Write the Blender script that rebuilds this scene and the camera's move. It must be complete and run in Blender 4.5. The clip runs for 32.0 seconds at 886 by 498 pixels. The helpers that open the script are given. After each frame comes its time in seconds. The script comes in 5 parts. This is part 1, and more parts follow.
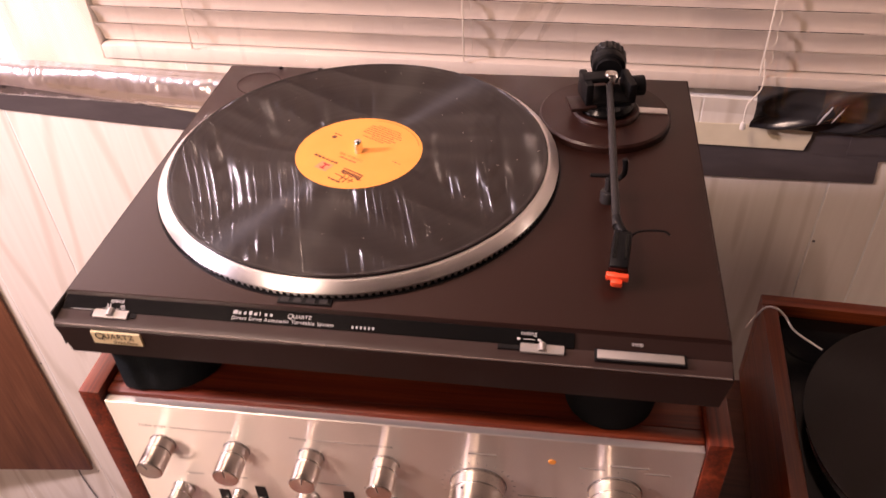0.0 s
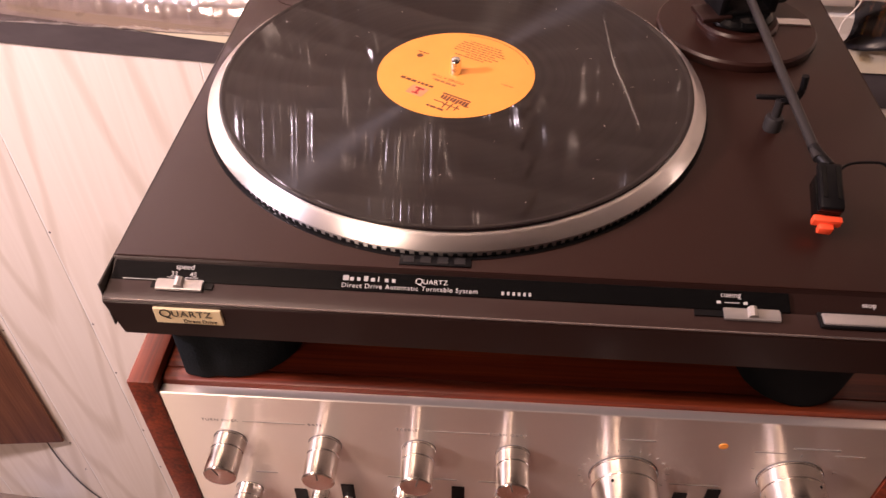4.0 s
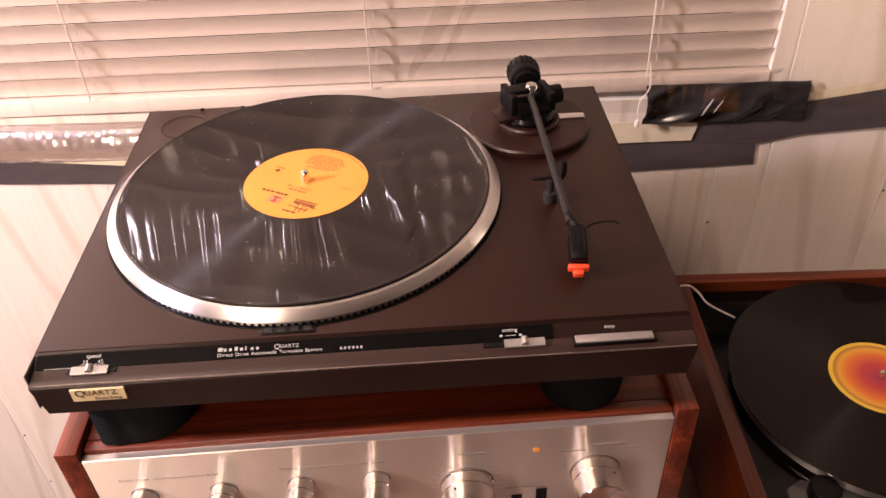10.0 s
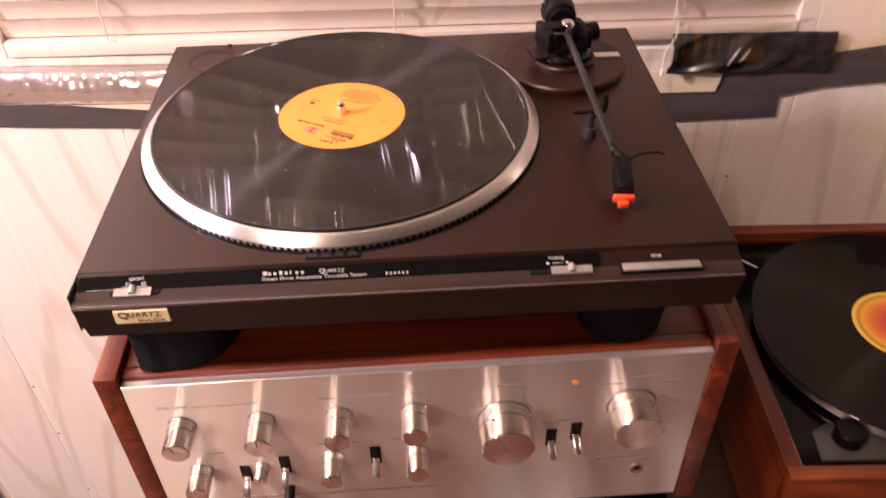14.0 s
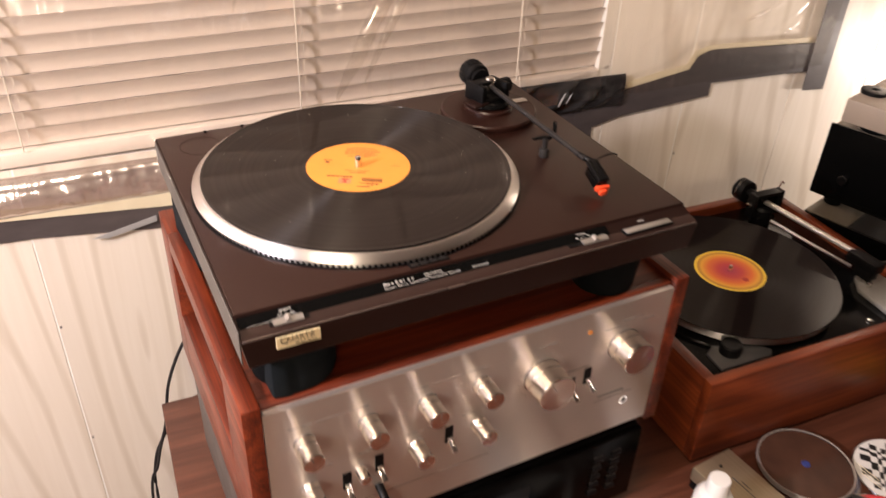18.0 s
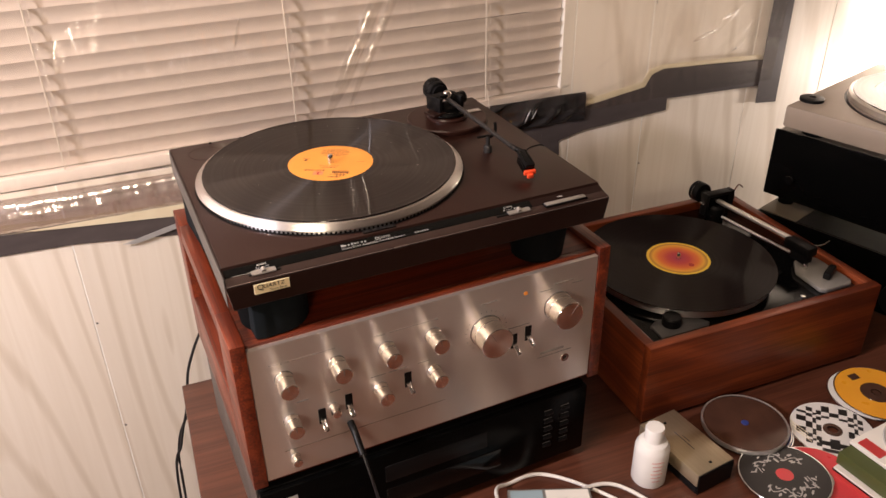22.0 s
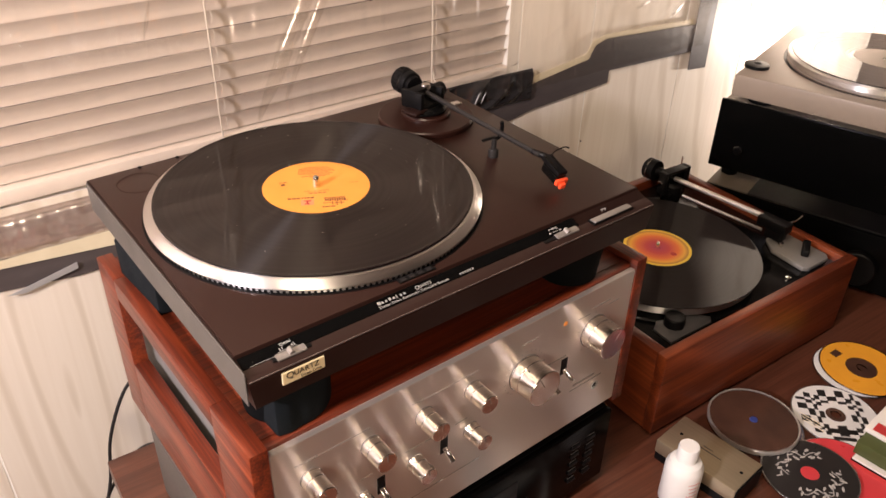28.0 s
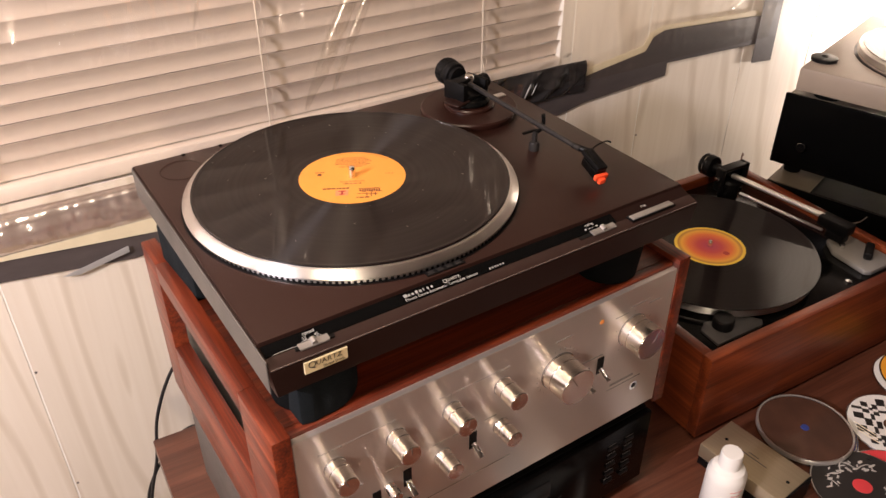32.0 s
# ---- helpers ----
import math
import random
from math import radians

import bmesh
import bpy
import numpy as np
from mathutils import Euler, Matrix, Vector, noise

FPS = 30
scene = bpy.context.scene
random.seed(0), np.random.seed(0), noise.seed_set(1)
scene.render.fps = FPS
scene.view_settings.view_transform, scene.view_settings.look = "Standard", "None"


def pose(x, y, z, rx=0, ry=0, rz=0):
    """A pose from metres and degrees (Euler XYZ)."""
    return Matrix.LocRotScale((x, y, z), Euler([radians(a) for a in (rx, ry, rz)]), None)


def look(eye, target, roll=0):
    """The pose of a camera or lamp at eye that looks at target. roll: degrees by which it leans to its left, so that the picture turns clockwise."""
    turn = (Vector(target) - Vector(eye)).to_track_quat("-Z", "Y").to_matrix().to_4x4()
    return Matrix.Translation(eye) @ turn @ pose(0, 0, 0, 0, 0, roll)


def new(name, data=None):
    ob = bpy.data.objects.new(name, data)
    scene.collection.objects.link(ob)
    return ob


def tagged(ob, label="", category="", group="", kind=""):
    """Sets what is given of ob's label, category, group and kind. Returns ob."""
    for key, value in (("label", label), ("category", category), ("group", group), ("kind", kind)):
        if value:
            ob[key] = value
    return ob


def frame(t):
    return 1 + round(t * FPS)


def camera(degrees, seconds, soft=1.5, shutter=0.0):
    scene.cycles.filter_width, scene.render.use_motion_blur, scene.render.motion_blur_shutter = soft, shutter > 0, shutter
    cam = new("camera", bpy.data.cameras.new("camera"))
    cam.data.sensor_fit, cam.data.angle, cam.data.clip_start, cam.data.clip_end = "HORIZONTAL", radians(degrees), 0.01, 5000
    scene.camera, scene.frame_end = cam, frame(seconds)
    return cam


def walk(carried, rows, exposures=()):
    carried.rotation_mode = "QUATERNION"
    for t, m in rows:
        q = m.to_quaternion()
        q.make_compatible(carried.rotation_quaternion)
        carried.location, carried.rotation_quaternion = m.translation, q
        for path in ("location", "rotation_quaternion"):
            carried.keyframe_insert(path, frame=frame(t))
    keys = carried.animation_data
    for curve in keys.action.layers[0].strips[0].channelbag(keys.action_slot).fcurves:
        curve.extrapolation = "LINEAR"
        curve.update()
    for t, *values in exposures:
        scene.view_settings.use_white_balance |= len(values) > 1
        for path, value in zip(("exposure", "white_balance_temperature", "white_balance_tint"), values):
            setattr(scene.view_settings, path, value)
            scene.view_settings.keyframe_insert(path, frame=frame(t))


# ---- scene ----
cam = camera(57.8, 32.0, shutter=0.4)
PATH = [
    (0, (0.349, -0.315, 0.374), (-0.017, 1.174, -0.91), -3.0),
    (0.5, (0.32, -0.297, 0.375), (0.04, 1.224, -0.894), -2.7),
    (1, (0.315, -0.303, 0.372), (0.11, 1.236, -0.889), -2.3),
    (1.5, (0.311, -0.309, 0.352), (0.132, 1.223, -0.921), -1.4),
    (2, (0.291, -0.315, 0.339), (0.058, 1.183, -0.965), -2.3),
    (2.5, (0.269, -0.301, 0.333), (0.022, 1.172, -0.997), -1.1),
    (3, (0.286, -0.298, 0.33), (-0.058, 1.148, -1.008), -1.2),
    (3.5, (0.237, -0.269, 0.313), (-0.029, 1.172, -1.048), -0.6),
    (5.5, (0.193, -0.234, 0.293), (0.056, 1.14, -1.153), -0.5),
    (6, (0.199, -0.227, 0.289), (0.107, 1.152, -1.157), 0.1),
    (6.5, (0.212, -0.22, 0.289), (0.142, 1.151, -1.166), -0.1),
    (7, (0.211, -0.215, 0.288), (0.152, 1.158, -1.165), 0.2),
    (7.5, (0.213, -0.212, 0.288), (0.156, 1.162, -1.164), 0.0),
    (8, (0.217, -0.215, 0.292), (0.147, 1.164, -1.154), -0.7),
    (8.5, (0.223, -0.234, 0.315), (0.14, 1.184, -1.093), -1.3),
    (9, (0.237, -0.283, 0.353), (0.191, 1.154, -1.038), -0.5),
    (9.5, (0.258, -0.334, 0.381), (0.17, 1.201, -0.898), -1.9),
    (10, (0.287, -0.349, 0.387), (0.23, 1.214, -0.86), -2.7),
    (10.5, (0.293, -0.342, 0.389), (0.214, 1.228, -0.847), -2.8),
    (11, (0.294, -0.335, 0.379), (0.208, 1.22, -0.876), -2.7),
    (11.5, (0.294, -0.334, 0.373), (0.172, 1.192, -0.914), -2.8),
    (12, (0.291, -0.336, 0.363), (0.129, 1.16, -0.954), -2.6),
    (12.5, (0.29, -0.336, 0.361), (0.115, 1.17, -0.944), -2.1),
    (13, (0.284, -0.344, 0.373), (0.088, 1.185, -0.901), -2.2),
    (13.5, (0.265, -0.351, 0.367), (0.074, 1.191, -0.892), -2.4),
    (14, (0.249, -0.366, 0.36), (0.214, 1.156, -0.936), -1.5),
    (14.5, (0.246, -0.412, 0.358), (0.269, 1.083, -0.969), -2.0),
    (16.5, (0.007, -0.378, 0.355), (0.741, 0.975, -0.922), 0.8),
    (17, (-0.011, -0.366, 0.347), (0.657, 1.063, -0.883), 0.7),
    (17.5, (-0.026, -0.371, 0.371), (0.643, 1.054, -0.863), 1.7),
    (18, (-0.053, -0.475, 0.397), (0.631, 1.041, -0.712), 2.5),
    (18.5, (-0.03, -0.612, 0.399), (0.595, 0.919, -0.724), 0.2),
    (19, (-0.033, -0.7, 0.413), (0.588, 0.891, -0.627), 0.2),
    (19.5, (-0.016, -0.705, 0.415), (0.637, 0.882, -0.611), 0.2),
    (20, (-0.025, -0.68, 0.412), (0.588, 0.938, -0.592), -0.5),
    (20.5, (-0.04, -0.671, 0.414), (0.557, 0.933, -0.621), -0.5),
    (21, (-0.046, -0.68, 0.419), (0.575, 0.93, -0.592), -0.1),
    (21.5, (-0.042, -0.683, 0.415), (0.563, 0.933, -0.595), -0.8),
    (22, (-0.036, -0.679, 0.417), (0.58, 0.936, -0.588), -1.0),
    (22.5, (-0.031, -0.678, 0.416), (0.581, 0.94, -0.587), -0.9),
    (23, (-0.032, -0.676, 0.414), (0.587, 0.935, -0.597), -0.8),
    (23.5, (-0.038, -0.673, 0.414), (0.575, 0.94, -0.597), -1.1),
    (24, (-0.034, -0.67, 0.414), (0.586, 0.931, -0.611), -0.9),
    (24.5, (-0.033, -0.67, 0.415), (0.587, 0.935, -0.605), -1.3),
    (25, (-0.058, -0.64, 0.413), (0.595, 0.946, -0.617), -0.6),
    (25.5, (-0.115, -0.549, 0.406), (0.661, 0.953, -0.663), -1.5),
    (27.5, (-0.128, -0.406, 0.385), (0.814, 0.943, -0.752), 1.0),
    (28, (-0.132, -0.423, 0.395), (0.832, 0.948, -0.697), 1.5),
    (28.5, (-0.139, -0.429, 0.402), (0.83, 0.954, -0.669), 1.6),
    (29, (-0.134, -0.415, 0.397), (0.839, 0.963, -0.678), 1.6),
    (29.5, (-0.117, -0.398, 0.39), (0.795, 1.01, -0.698), 0.6),
    (30, (-0.108, -0.401, 0.388), (0.776, 1.017, -0.712), 0.1),
    (30.5, (-0.103, -0.406, 0.394), (0.782, 1.02, -0.694), 0.6),
    (31, (-0.108, -0.415, 0.397), (0.772, 1.014, -0.691), 0.8),
    (31.5, (-0.107, -0.425, 0.395), (0.729, 1.02, -0.707), 0.3),
    (32, (-0.103, -0.433, 0.393), (0.717, 1.014, -0.719), -0.1),
]
walk(cam, [(t, look(eye, target, roll)) for t, eye, target, roll in PATH],
     exposures=[(0.0, 0.43, 6700, 34), (2.0, 0.4, 6700, 34), (5.5, 0.26, 6700, 34), (7.5, 0.3, 6700, 34), (9.0, 0.34, 6700, 34), (10.0, 0.47, 6700, 27), (11.0, 0.52, 6700, 28), (13.0, 0.54, 6700, 32), (14.5, 0.52, 6700, 33), (16.5, 0.39, 6540, 13), (18.0, 0.39, 6540, 13), (19.5, 0.18, 6540, 13), (25.0, 0.1, 6540, 13), (27.5, 0.34, 6540, 13), (29.0, 0.22, 6540, 13), (32.0, 0.22, 6540, 13)])

# world and lamps
world = bpy.data.worlds.new("world")
scene.world = world
world.use_nodes = True
world.node_tree.nodes["Background"].inputs[0].default_value = (0.02, 0.02, 0.03, 1)
world.node_tree.nodes["Background"].inputs[1].default_value = 0.3


def lamp(name, kind, m, energy, colour, size=0.1):
    data = bpy.data.lights.new(name, kind)
    data.energy, data.color = energy, colour
    if kind == "AREA":
        data.shape, data.size = "DISK", size
    else:
        data.shadow_soft_size = size
    ob = new(name, data)
    ob.matrix_world = m
    return ob


WARM = (1.0, 0.81, 0.60)
PALE = (1.0, 0.91, 0.945)
lamp("floor_lamp_bulb", "POINT", pose(-1.23, -0.22, 0.71), 122, PALE, 0.06)
lamp("second_floor_lamp_bulb", "POINT", pose(-0.60, -1.35, 0.36), 24, WARM, 0.10)
lamp("low_lamp_bulb", "POINT", pose(-0.50, -1.40, 0.05), 7, WARM, 0.06)
lamp("ceiling_lamp", "POINT", pose(-0.40, -0.36, 1.40), 54, WARM, 0.16)
lamp("table_lamp_bulb", "POINT", pose(1.55, 0.475, -0.200), 22, (1.0, 0.88, 0.78), 0.015)
# the same lamp's shaded head, turned to the wall
head = lamp("table_lamp_head", "SPOT", look((1.56, 0.27, 0.16), (1.58, 0.53, 0.14)), 26, (1.0, 0.90, 0.82), 0.03)
head.data.spot_size, head.data.spot_blend = radians(100), 0.08


# materials
def mat(name, a, b=None, scale=(8, 8, 8), rough=0.5, metal=0.0, bump=0.0, fine=60.0, spread=0.5, detail=6.0, coat=0.0, vary=0.0, rough_vary=0.1, ior=1.5, distort=0.0):
    m = bpy.data.materials.new(name)
    m.use_nodes = True
    n, l = m.node_tree.nodes, m.node_tree.links
    p = n["Principled BSDF"]
    p.inputs["Roughness"].default_value, p.inputs["Metallic"].default_value = rough, metal
    p.inputs["Coat Weight"].default_value, p.inputs["IOR"].default_value = coat, ior
    b = b or tuple(c * 0.8 for c in a)
    co = n.new("ShaderNodeTexCoord")
    mp = n.new("ShaderNodeMapping")
    mp.inputs["Scale"].default_value = scale
    l.new(co.outputs["Object"], mp.inputs["Vector"])
    tex = n.new("ShaderNodeTexNoise")
    tex.inputs["Scale"].default_value, tex.inputs["Detail"].default_value = 1.0, detail
    tex.inputs["Distortion"].default_value = distort
    l.new(mp.outputs[0], tex.inputs["Vector"])
    ramp = n.new("ShaderNodeValToRGB")
    ramp.color_ramp.elements[0].position, ramp.color_ramp.elements[1].position = 0.5 - spread / 2, 0.5 + spread / 2
    ramp.color_ramp.elements[0].color, ramp.color_ramp.elements[1].color = (*a, 1), (*b, 1)
    l.new(tex.outputs["Fac"], ramp.inputs["Fac"])
    colour = ramp.outputs["Color"]
    grain = n.new("ShaderNodeTexNoise")
    grain.inputs["Scale"].default_value, grain.inputs["Detail"].default_value = fine, 3.0
    l.new(mp.outputs[0], grain.inputs["Vector"])
    if vary:
        info = n.new("ShaderNodeObjectInfo")
        hsv = n.new("ShaderNodeHueSaturation")
        mr = n.new("ShaderNodeMapRange")
        mr.inputs["To Min"].default_value, mr.inputs["To Max"].default_value = 1 - vary, 1 + vary
        l.new(info.outputs["Random"], mr.inputs["Value"])
        l.new(mr.outputs[0], hsv.inputs["Value"])
        l.new(colour, hsv.inputs["Color"])
        colour = hsv.outputs["Color"]
    l.new(colour, p.inputs["Base Color"])
    mr2 = n.new("ShaderNodeMapRange")
    mr2.inputs["To Min"].default_value, mr2.inputs["To Max"].default_value = max(0.02, rough - rough_vary), min(1, rough + rough_vary)
    l.new(tex.outputs["Fac"], mr2.inputs["Value"])
    l.new(mr2.outputs[0], p.inputs["Roughness"])
    if bump:
        bp = n.new("ShaderNodeBump")
        bp.inputs["Strength"].default_value, bp.inputs["Distance"].default_value = bump, 0.001
        l.new(grain.outputs["Fac"], bp.inputs["Height"])
        l.new(bp.outputs[0], p.inputs["Normal"])
    return m


def brushed(name, a, rough, metal, aniso, turn, ior=1.5, grain=0.0, along="RADIAL", coat=0.0):
    """A turned or brushed surface whose glints stretch across the fine lines."""
    m = mat(name, a, tuple(c * 0.88 for c in a), (9, 9, 9), rough, metal, ior=ior, rough_vary=0.04)
    n, l = m.node_tree.nodes, m.node_tree.links
    p = n["Principled BSDF"]
    p.inputs["Anisotropic"].default_value, p.inputs["Anisotropic Rotation"].default_value = aniso, turn
    p.inputs["Coat Weight"].default_value, p.inputs["Coat Roughness"].default_value = coat, 0.05
    tg = n.new("ShaderNodeTangent")
    if along == "RADIAL":
        tg.direction_type, tg.axis = "RADIAL", "Z"
    else:
        tg.direction_type = "UV_MAP"
    l.new(tg.outputs[0], p.inputs["Tangent"])
    return m


def wood(name, light, mid, dark, axis, rough=0.32):
    """Oiled veneer: long streaks along the given axis, pores and a few darker bands."""
    m = bpy.data.materials.new(name)
    m.use_nodes = True
    n, l = m.node_tree.nodes, m.node_tree.links
    p = n["Principled BSDF"]
    co, ad = n.new("ShaderNodeTexCoord"), n.new("ShaderNodeVectorMath")
    info = n.new("ShaderNodeObjectInfo")
    l.new(co.outputs["Object"], ad.inputs[0])
    l.new(info.outputs["Random"], ad.inputs[1])

    def streak(across, along, detail, distort):
        mp, tx = n.new("ShaderNodeMapping"), n.new("ShaderNodeTexNoise")
        mp.inputs["Scale"].default_value = [along if k == axis else across for k in range(3)]
        tx.inputs["Scale"].default_value, tx.inputs["Detail"].default_value, tx.inputs["Distortion"].default_value = 1.0, detail, distort
        l.new(ad.outputs[0], mp.inputs["Vector"])
        l.new(mp.outputs[0], tx.inputs["Vector"])
        return tx.outputs["Fac"]

    broad, fine = streak(45, 2.2, 5.0, 1.4), streak(420, 9.0, 3.0, 0.2)
    mx = n.new("ShaderNodeMath")
    mx.operation = "MULTIPLY_ADD"
    mx.inputs[1].default_value = 0.42
    l.new(fine, mx.inputs[0])
    sc = n.new("ShaderNodeMath")
    sc.operation = "MULTIPLY"
    sc.inputs[1].default_value = 0.62
    l.new(broad, sc.inputs[0])
    l.new(sc.outputs[0], mx.inputs[2])
    ramp = n.new("ShaderNodeValToRGB")
    e = ramp.color_ramp.elements
    e[0].position, e[0].color = 0.36, (*dark, 1)
    e[1].position, e[1].color = 0.66, (*light, 1)
    k = ramp.color_ramp.elements.new(0.50)
    k.color = (*mid, 1)
    l.new(mx.outputs[0], ramp.inputs[0])
    l.new(ramp.outputs[0], p.inputs["Base Color"])
    mr = n.new("ShaderNodeMapRange")
    mr.inputs["To Min"].default_value, mr.inputs["To Max"].default_value = rough + 0.14, rough - 0.06
    l.new(fine, mr.inputs["Value"])
    l.new(mr.outputs[0], p.inputs["Roughness"])
    bp = n.new("ShaderNodeBump")
    bp.inputs["Strength"].default_value, bp.inputs["Distance"].default_value = 0.12, 0.0006
    l.new(fine, bp.inputs["Height"])
    l.new(bp.outputs[0], p.inputs["Normal"])
    return m


def film_mat(name, haze, tint, rough, ridges, puckers, low, high):
    """Clear plastic: glossy over see-through, with fine upright ridges in clusters and broad puckers. Sizes of both in metres."""
    m = bpy.data.materials.new(name)
    m.use_nodes = True
    n, l = m.node_tree.nodes, m.node_tree.links
    n.remove(n["Principled BSDF"])
    out = n["Material Output"]
    tr, gl, mix, fr = n.new("ShaderNodeBsdfTransparent"), n.new("ShaderNodeBsdfGlossy"), n.new("ShaderNodeMixShader"), n.new("ShaderNodeFresnel")
    tr.inputs[0].default_value = (*tint, 1)
    gl.inputs["Roughness"].default_value = rough
    fr.inputs["IOR"].default_value = 1.45
    add = n.new("ShaderNodeMath")
    add.operation = "ADD"
    add.inputs[1].default_value = haze
    l.new(fr.outputs[0], add.inputs[0])
    co = n.new("ShaderNodeTexCoord")

    def layer(scale, detail):
        mp, tx = n.new("ShaderNodeMapping"), n.new("ShaderNodeTexNoise")
        mp.inputs["Scale"].default_value = scale
        tx.inputs["Scale"].default_value, tx.inputs["Detail"].default_value = 1.0, detail
        l.new(co.outputs["Object"], mp.inputs[0])
        l.new(mp.outputs[0], tx.inputs["Vector"])
        return tx.outputs["Fac"]

    def calc(operation, a, b):
        mt = n.new("ShaderNodeMath")
        mt.operation = operation
        for k, v in enumerate((a, b)):
            if isinstance(v, (int, float)):
                mt.inputs[k].default_value = v
            else:
                l.new(v, mt.inputs[k])
        return mt.outputs[0]

    def between(value, a, b, lo=0.0):
        mr = n.new("ShaderNodeMapRange")
        mr.inputs["From Min"].default_value, mr.inputs["From Max"].default_value, mr.inputs["To Min"].default_value = a, b, lo
        l.new(value, mr.inputs["Value"])
        return mr.outputs[0]

    sep = n.new("ShaderNodeSeparateXYZ")
    l.new(co.outputs["Object"], sep.inputs[0])
    loose = between(sep.outputs["Z"], low, high, 0.08)
    cluster = calc("MULTIPLY", between(layer((6, 1, 6), 1.0), 0.28, 0.44, 0.10), calc("MULTIPLY", between(sep.outputs["Z"], low, high, 0.30), between(sep.outputs["X"], 0.62, 0.50, 0.25)))
    height = calc("ADD", calc("MULTIPLY", calc("MULTIPLY", layer(ridges[:3], 0.0), ridges[3]), cluster), calc("MULTIPLY", calc("MULTIPLY", layer(puckers[:3], 1.0), puckers[3]), loose))
    bp = n.new("ShaderNodeBump")
    bp.inputs["Strength"].default_value, bp.inputs["Distance"].default_value = 1.0, 1.0
    l.new(height, bp.inputs["Height"])
    l.new(bp.outputs[0], gl.inputs["Normal"])
    l.new(bp.outputs[0], fr.inputs["Normal"])
    l.new(add.outputs[0], mix.inputs[0])
    l.new(tr.outputs[0], mix.inputs[1])
    l.new(gl.outputs[0], mix.inputs[2])
    l.new(mix.outputs[0], out.inputs["Surface"])
    return m


PANEL = mat("pale_paneling", (0.79, 0.72, 0.63), (0.70, 0.62, 0.52), (34, 34, 1.3), 0.48, bump=0.08, fine=6, spread=0.62, vary=0.035, distort=2.2, detail=5)
# long arched figure of the printed grain
gn, gl = PANEL.node_tree.nodes, PANEL.node_tree.links
gp = gn["Principled BSDF"]
plain = gp.inputs["Base Color"].links[0].from_socket
gco, ginfo, gadd, gmap, gwave, gramp, gmix = (gn.new(k) for k in ("ShaderNodeTexCoord", "ShaderNodeObjectInfo", "ShaderNodeVectorMath", "ShaderNodeMapping", "ShaderNodeTexWave", "ShaderNodeValToRGB", "ShaderNodeMix"))
gl.new(gco.outputs["Object"], gadd.inputs[0])
gheart = gn.new("ShaderNodeMapping")
gheart.inputs["Scale"].default_value = (0.05, 0.0, 1.6)
gl.new(ginfo.outputs["Random"], gheart.inputs["Vector"])
gl.new(gheart.outputs[0], gadd.inputs[1])
gl.new(gadd.outputs[0], gmap.inputs["Vector"])
gmap.inputs["Scale"].default_value = (5.0, 5.0, 0.55)
gwave.wave_type, gwave.rings_direction = "RINGS", "Y"
gwave.inputs["Scale"].default_value, gwave.inputs["Distortion"].default_value = 1.7, 5.0
gwave.inputs["Detail"].default_value, gwave.inputs["Detail Scale"].default_value = 2.0, 1.1
gl.new(gmap.outputs[0], gwave.inputs["Vector"])
gramp.color_ramp.elements[0].position, gramp.color_ramp.elements[0].color = 0.0, (0.84, 0.81, 0.77, 1)
gramp.color_ramp.elements[1].position, gramp.color_ramp.elements[1].color = 0.22, (1, 1, 1, 1)
gl.new(gwave.outputs["Fac"], gramp.inputs[0])
gmix.data_type, gmix.blend_type = "RGBA", "MULTIPLY"
gmix.inputs["Factor"].default_value = 0.85
gl.new(plain, gmix.inputs["A"])
gl.new(gramp.outputs[0], gmix.inputs["B"])
gl.new(gmix.outputs["Result"], gp.inputs["Base Color"])
GROOVE = mat("groove_paint", (0.95, 0.93, 0.88), rough=0.5)
# near black so the unseen walls and ceiling bounce little light
DIMROOM = mat("dim_room_paint", (0.08, 0.062, 0.05), (0.065, 0.05, 0.04), (6, 6, 6), 0.8)
SLAT = mat("blind_slat", (0.72, 0.62, 0.54), (0.64, 0.55, 0.47), (3, 3, 3), 0.42, bump=0.05)
CORD = mat("blind_cord", (0.7, 0.62, 0.52), rough=0.8)
NIGHT = mat("night_glass", (0.01, 0.01, 0.012), rough=0.05)
FRAMEPAINT = mat("window_paint", (0.7, 0.64, 0.56), rough=0.5)
FILM = film_mat("window_film", 0.10, (0.985, 0.965, 0.93), 0.15, (70, 1, 4, 0.030), (6, 1, 8, 0.085), 0.20, 0.34)
CRINKLE = film_mat("crinkled_film", 0.40, (0.42, 0.35, 0.35), 0.20, (110, 1, 30, 0.0016), (5, 1, 30, 0.002), -0.5, -0.4)
FOLD = film_mat("film_fold", 0.10, (0.985, 0.965, 0.93), 0.15, (1, 1, 1, 0.0), (30, 1, 30, 0.0006), -0.5, -0.4)
CRUMPLE = film_mat("film_crumple", 0.16, (0.985, 0.965, 0.93), 0.16, (1, 1, 1, 0.0), (150, 1, 150, 0.010), -0.5, -0.4)
TAPE = mat("black_tape", (0.088, 0.073, 0.071), (0.060, 0.049, 0.049), (20, 20, 60), 0.34, bump=0.35, fine=4)
# milky folds, their white glints put into the pale colour
MILKYGLINT = mat("milky_glint", (0.42, 0.39, 0.37), (0.24, 0.22, 0.21), (60, 60, 60), 0.25)
BAG = mat("black_plastic", (0.028, 0.026, 0.027), rough=0.24, bump=0.15, fine=3)
MASKING = mat("masking_tape", (0.72, 0.63, 0.45), (0.64, 0.55, 0.38), (40, 40, 40), 0.6, bump=0.1)
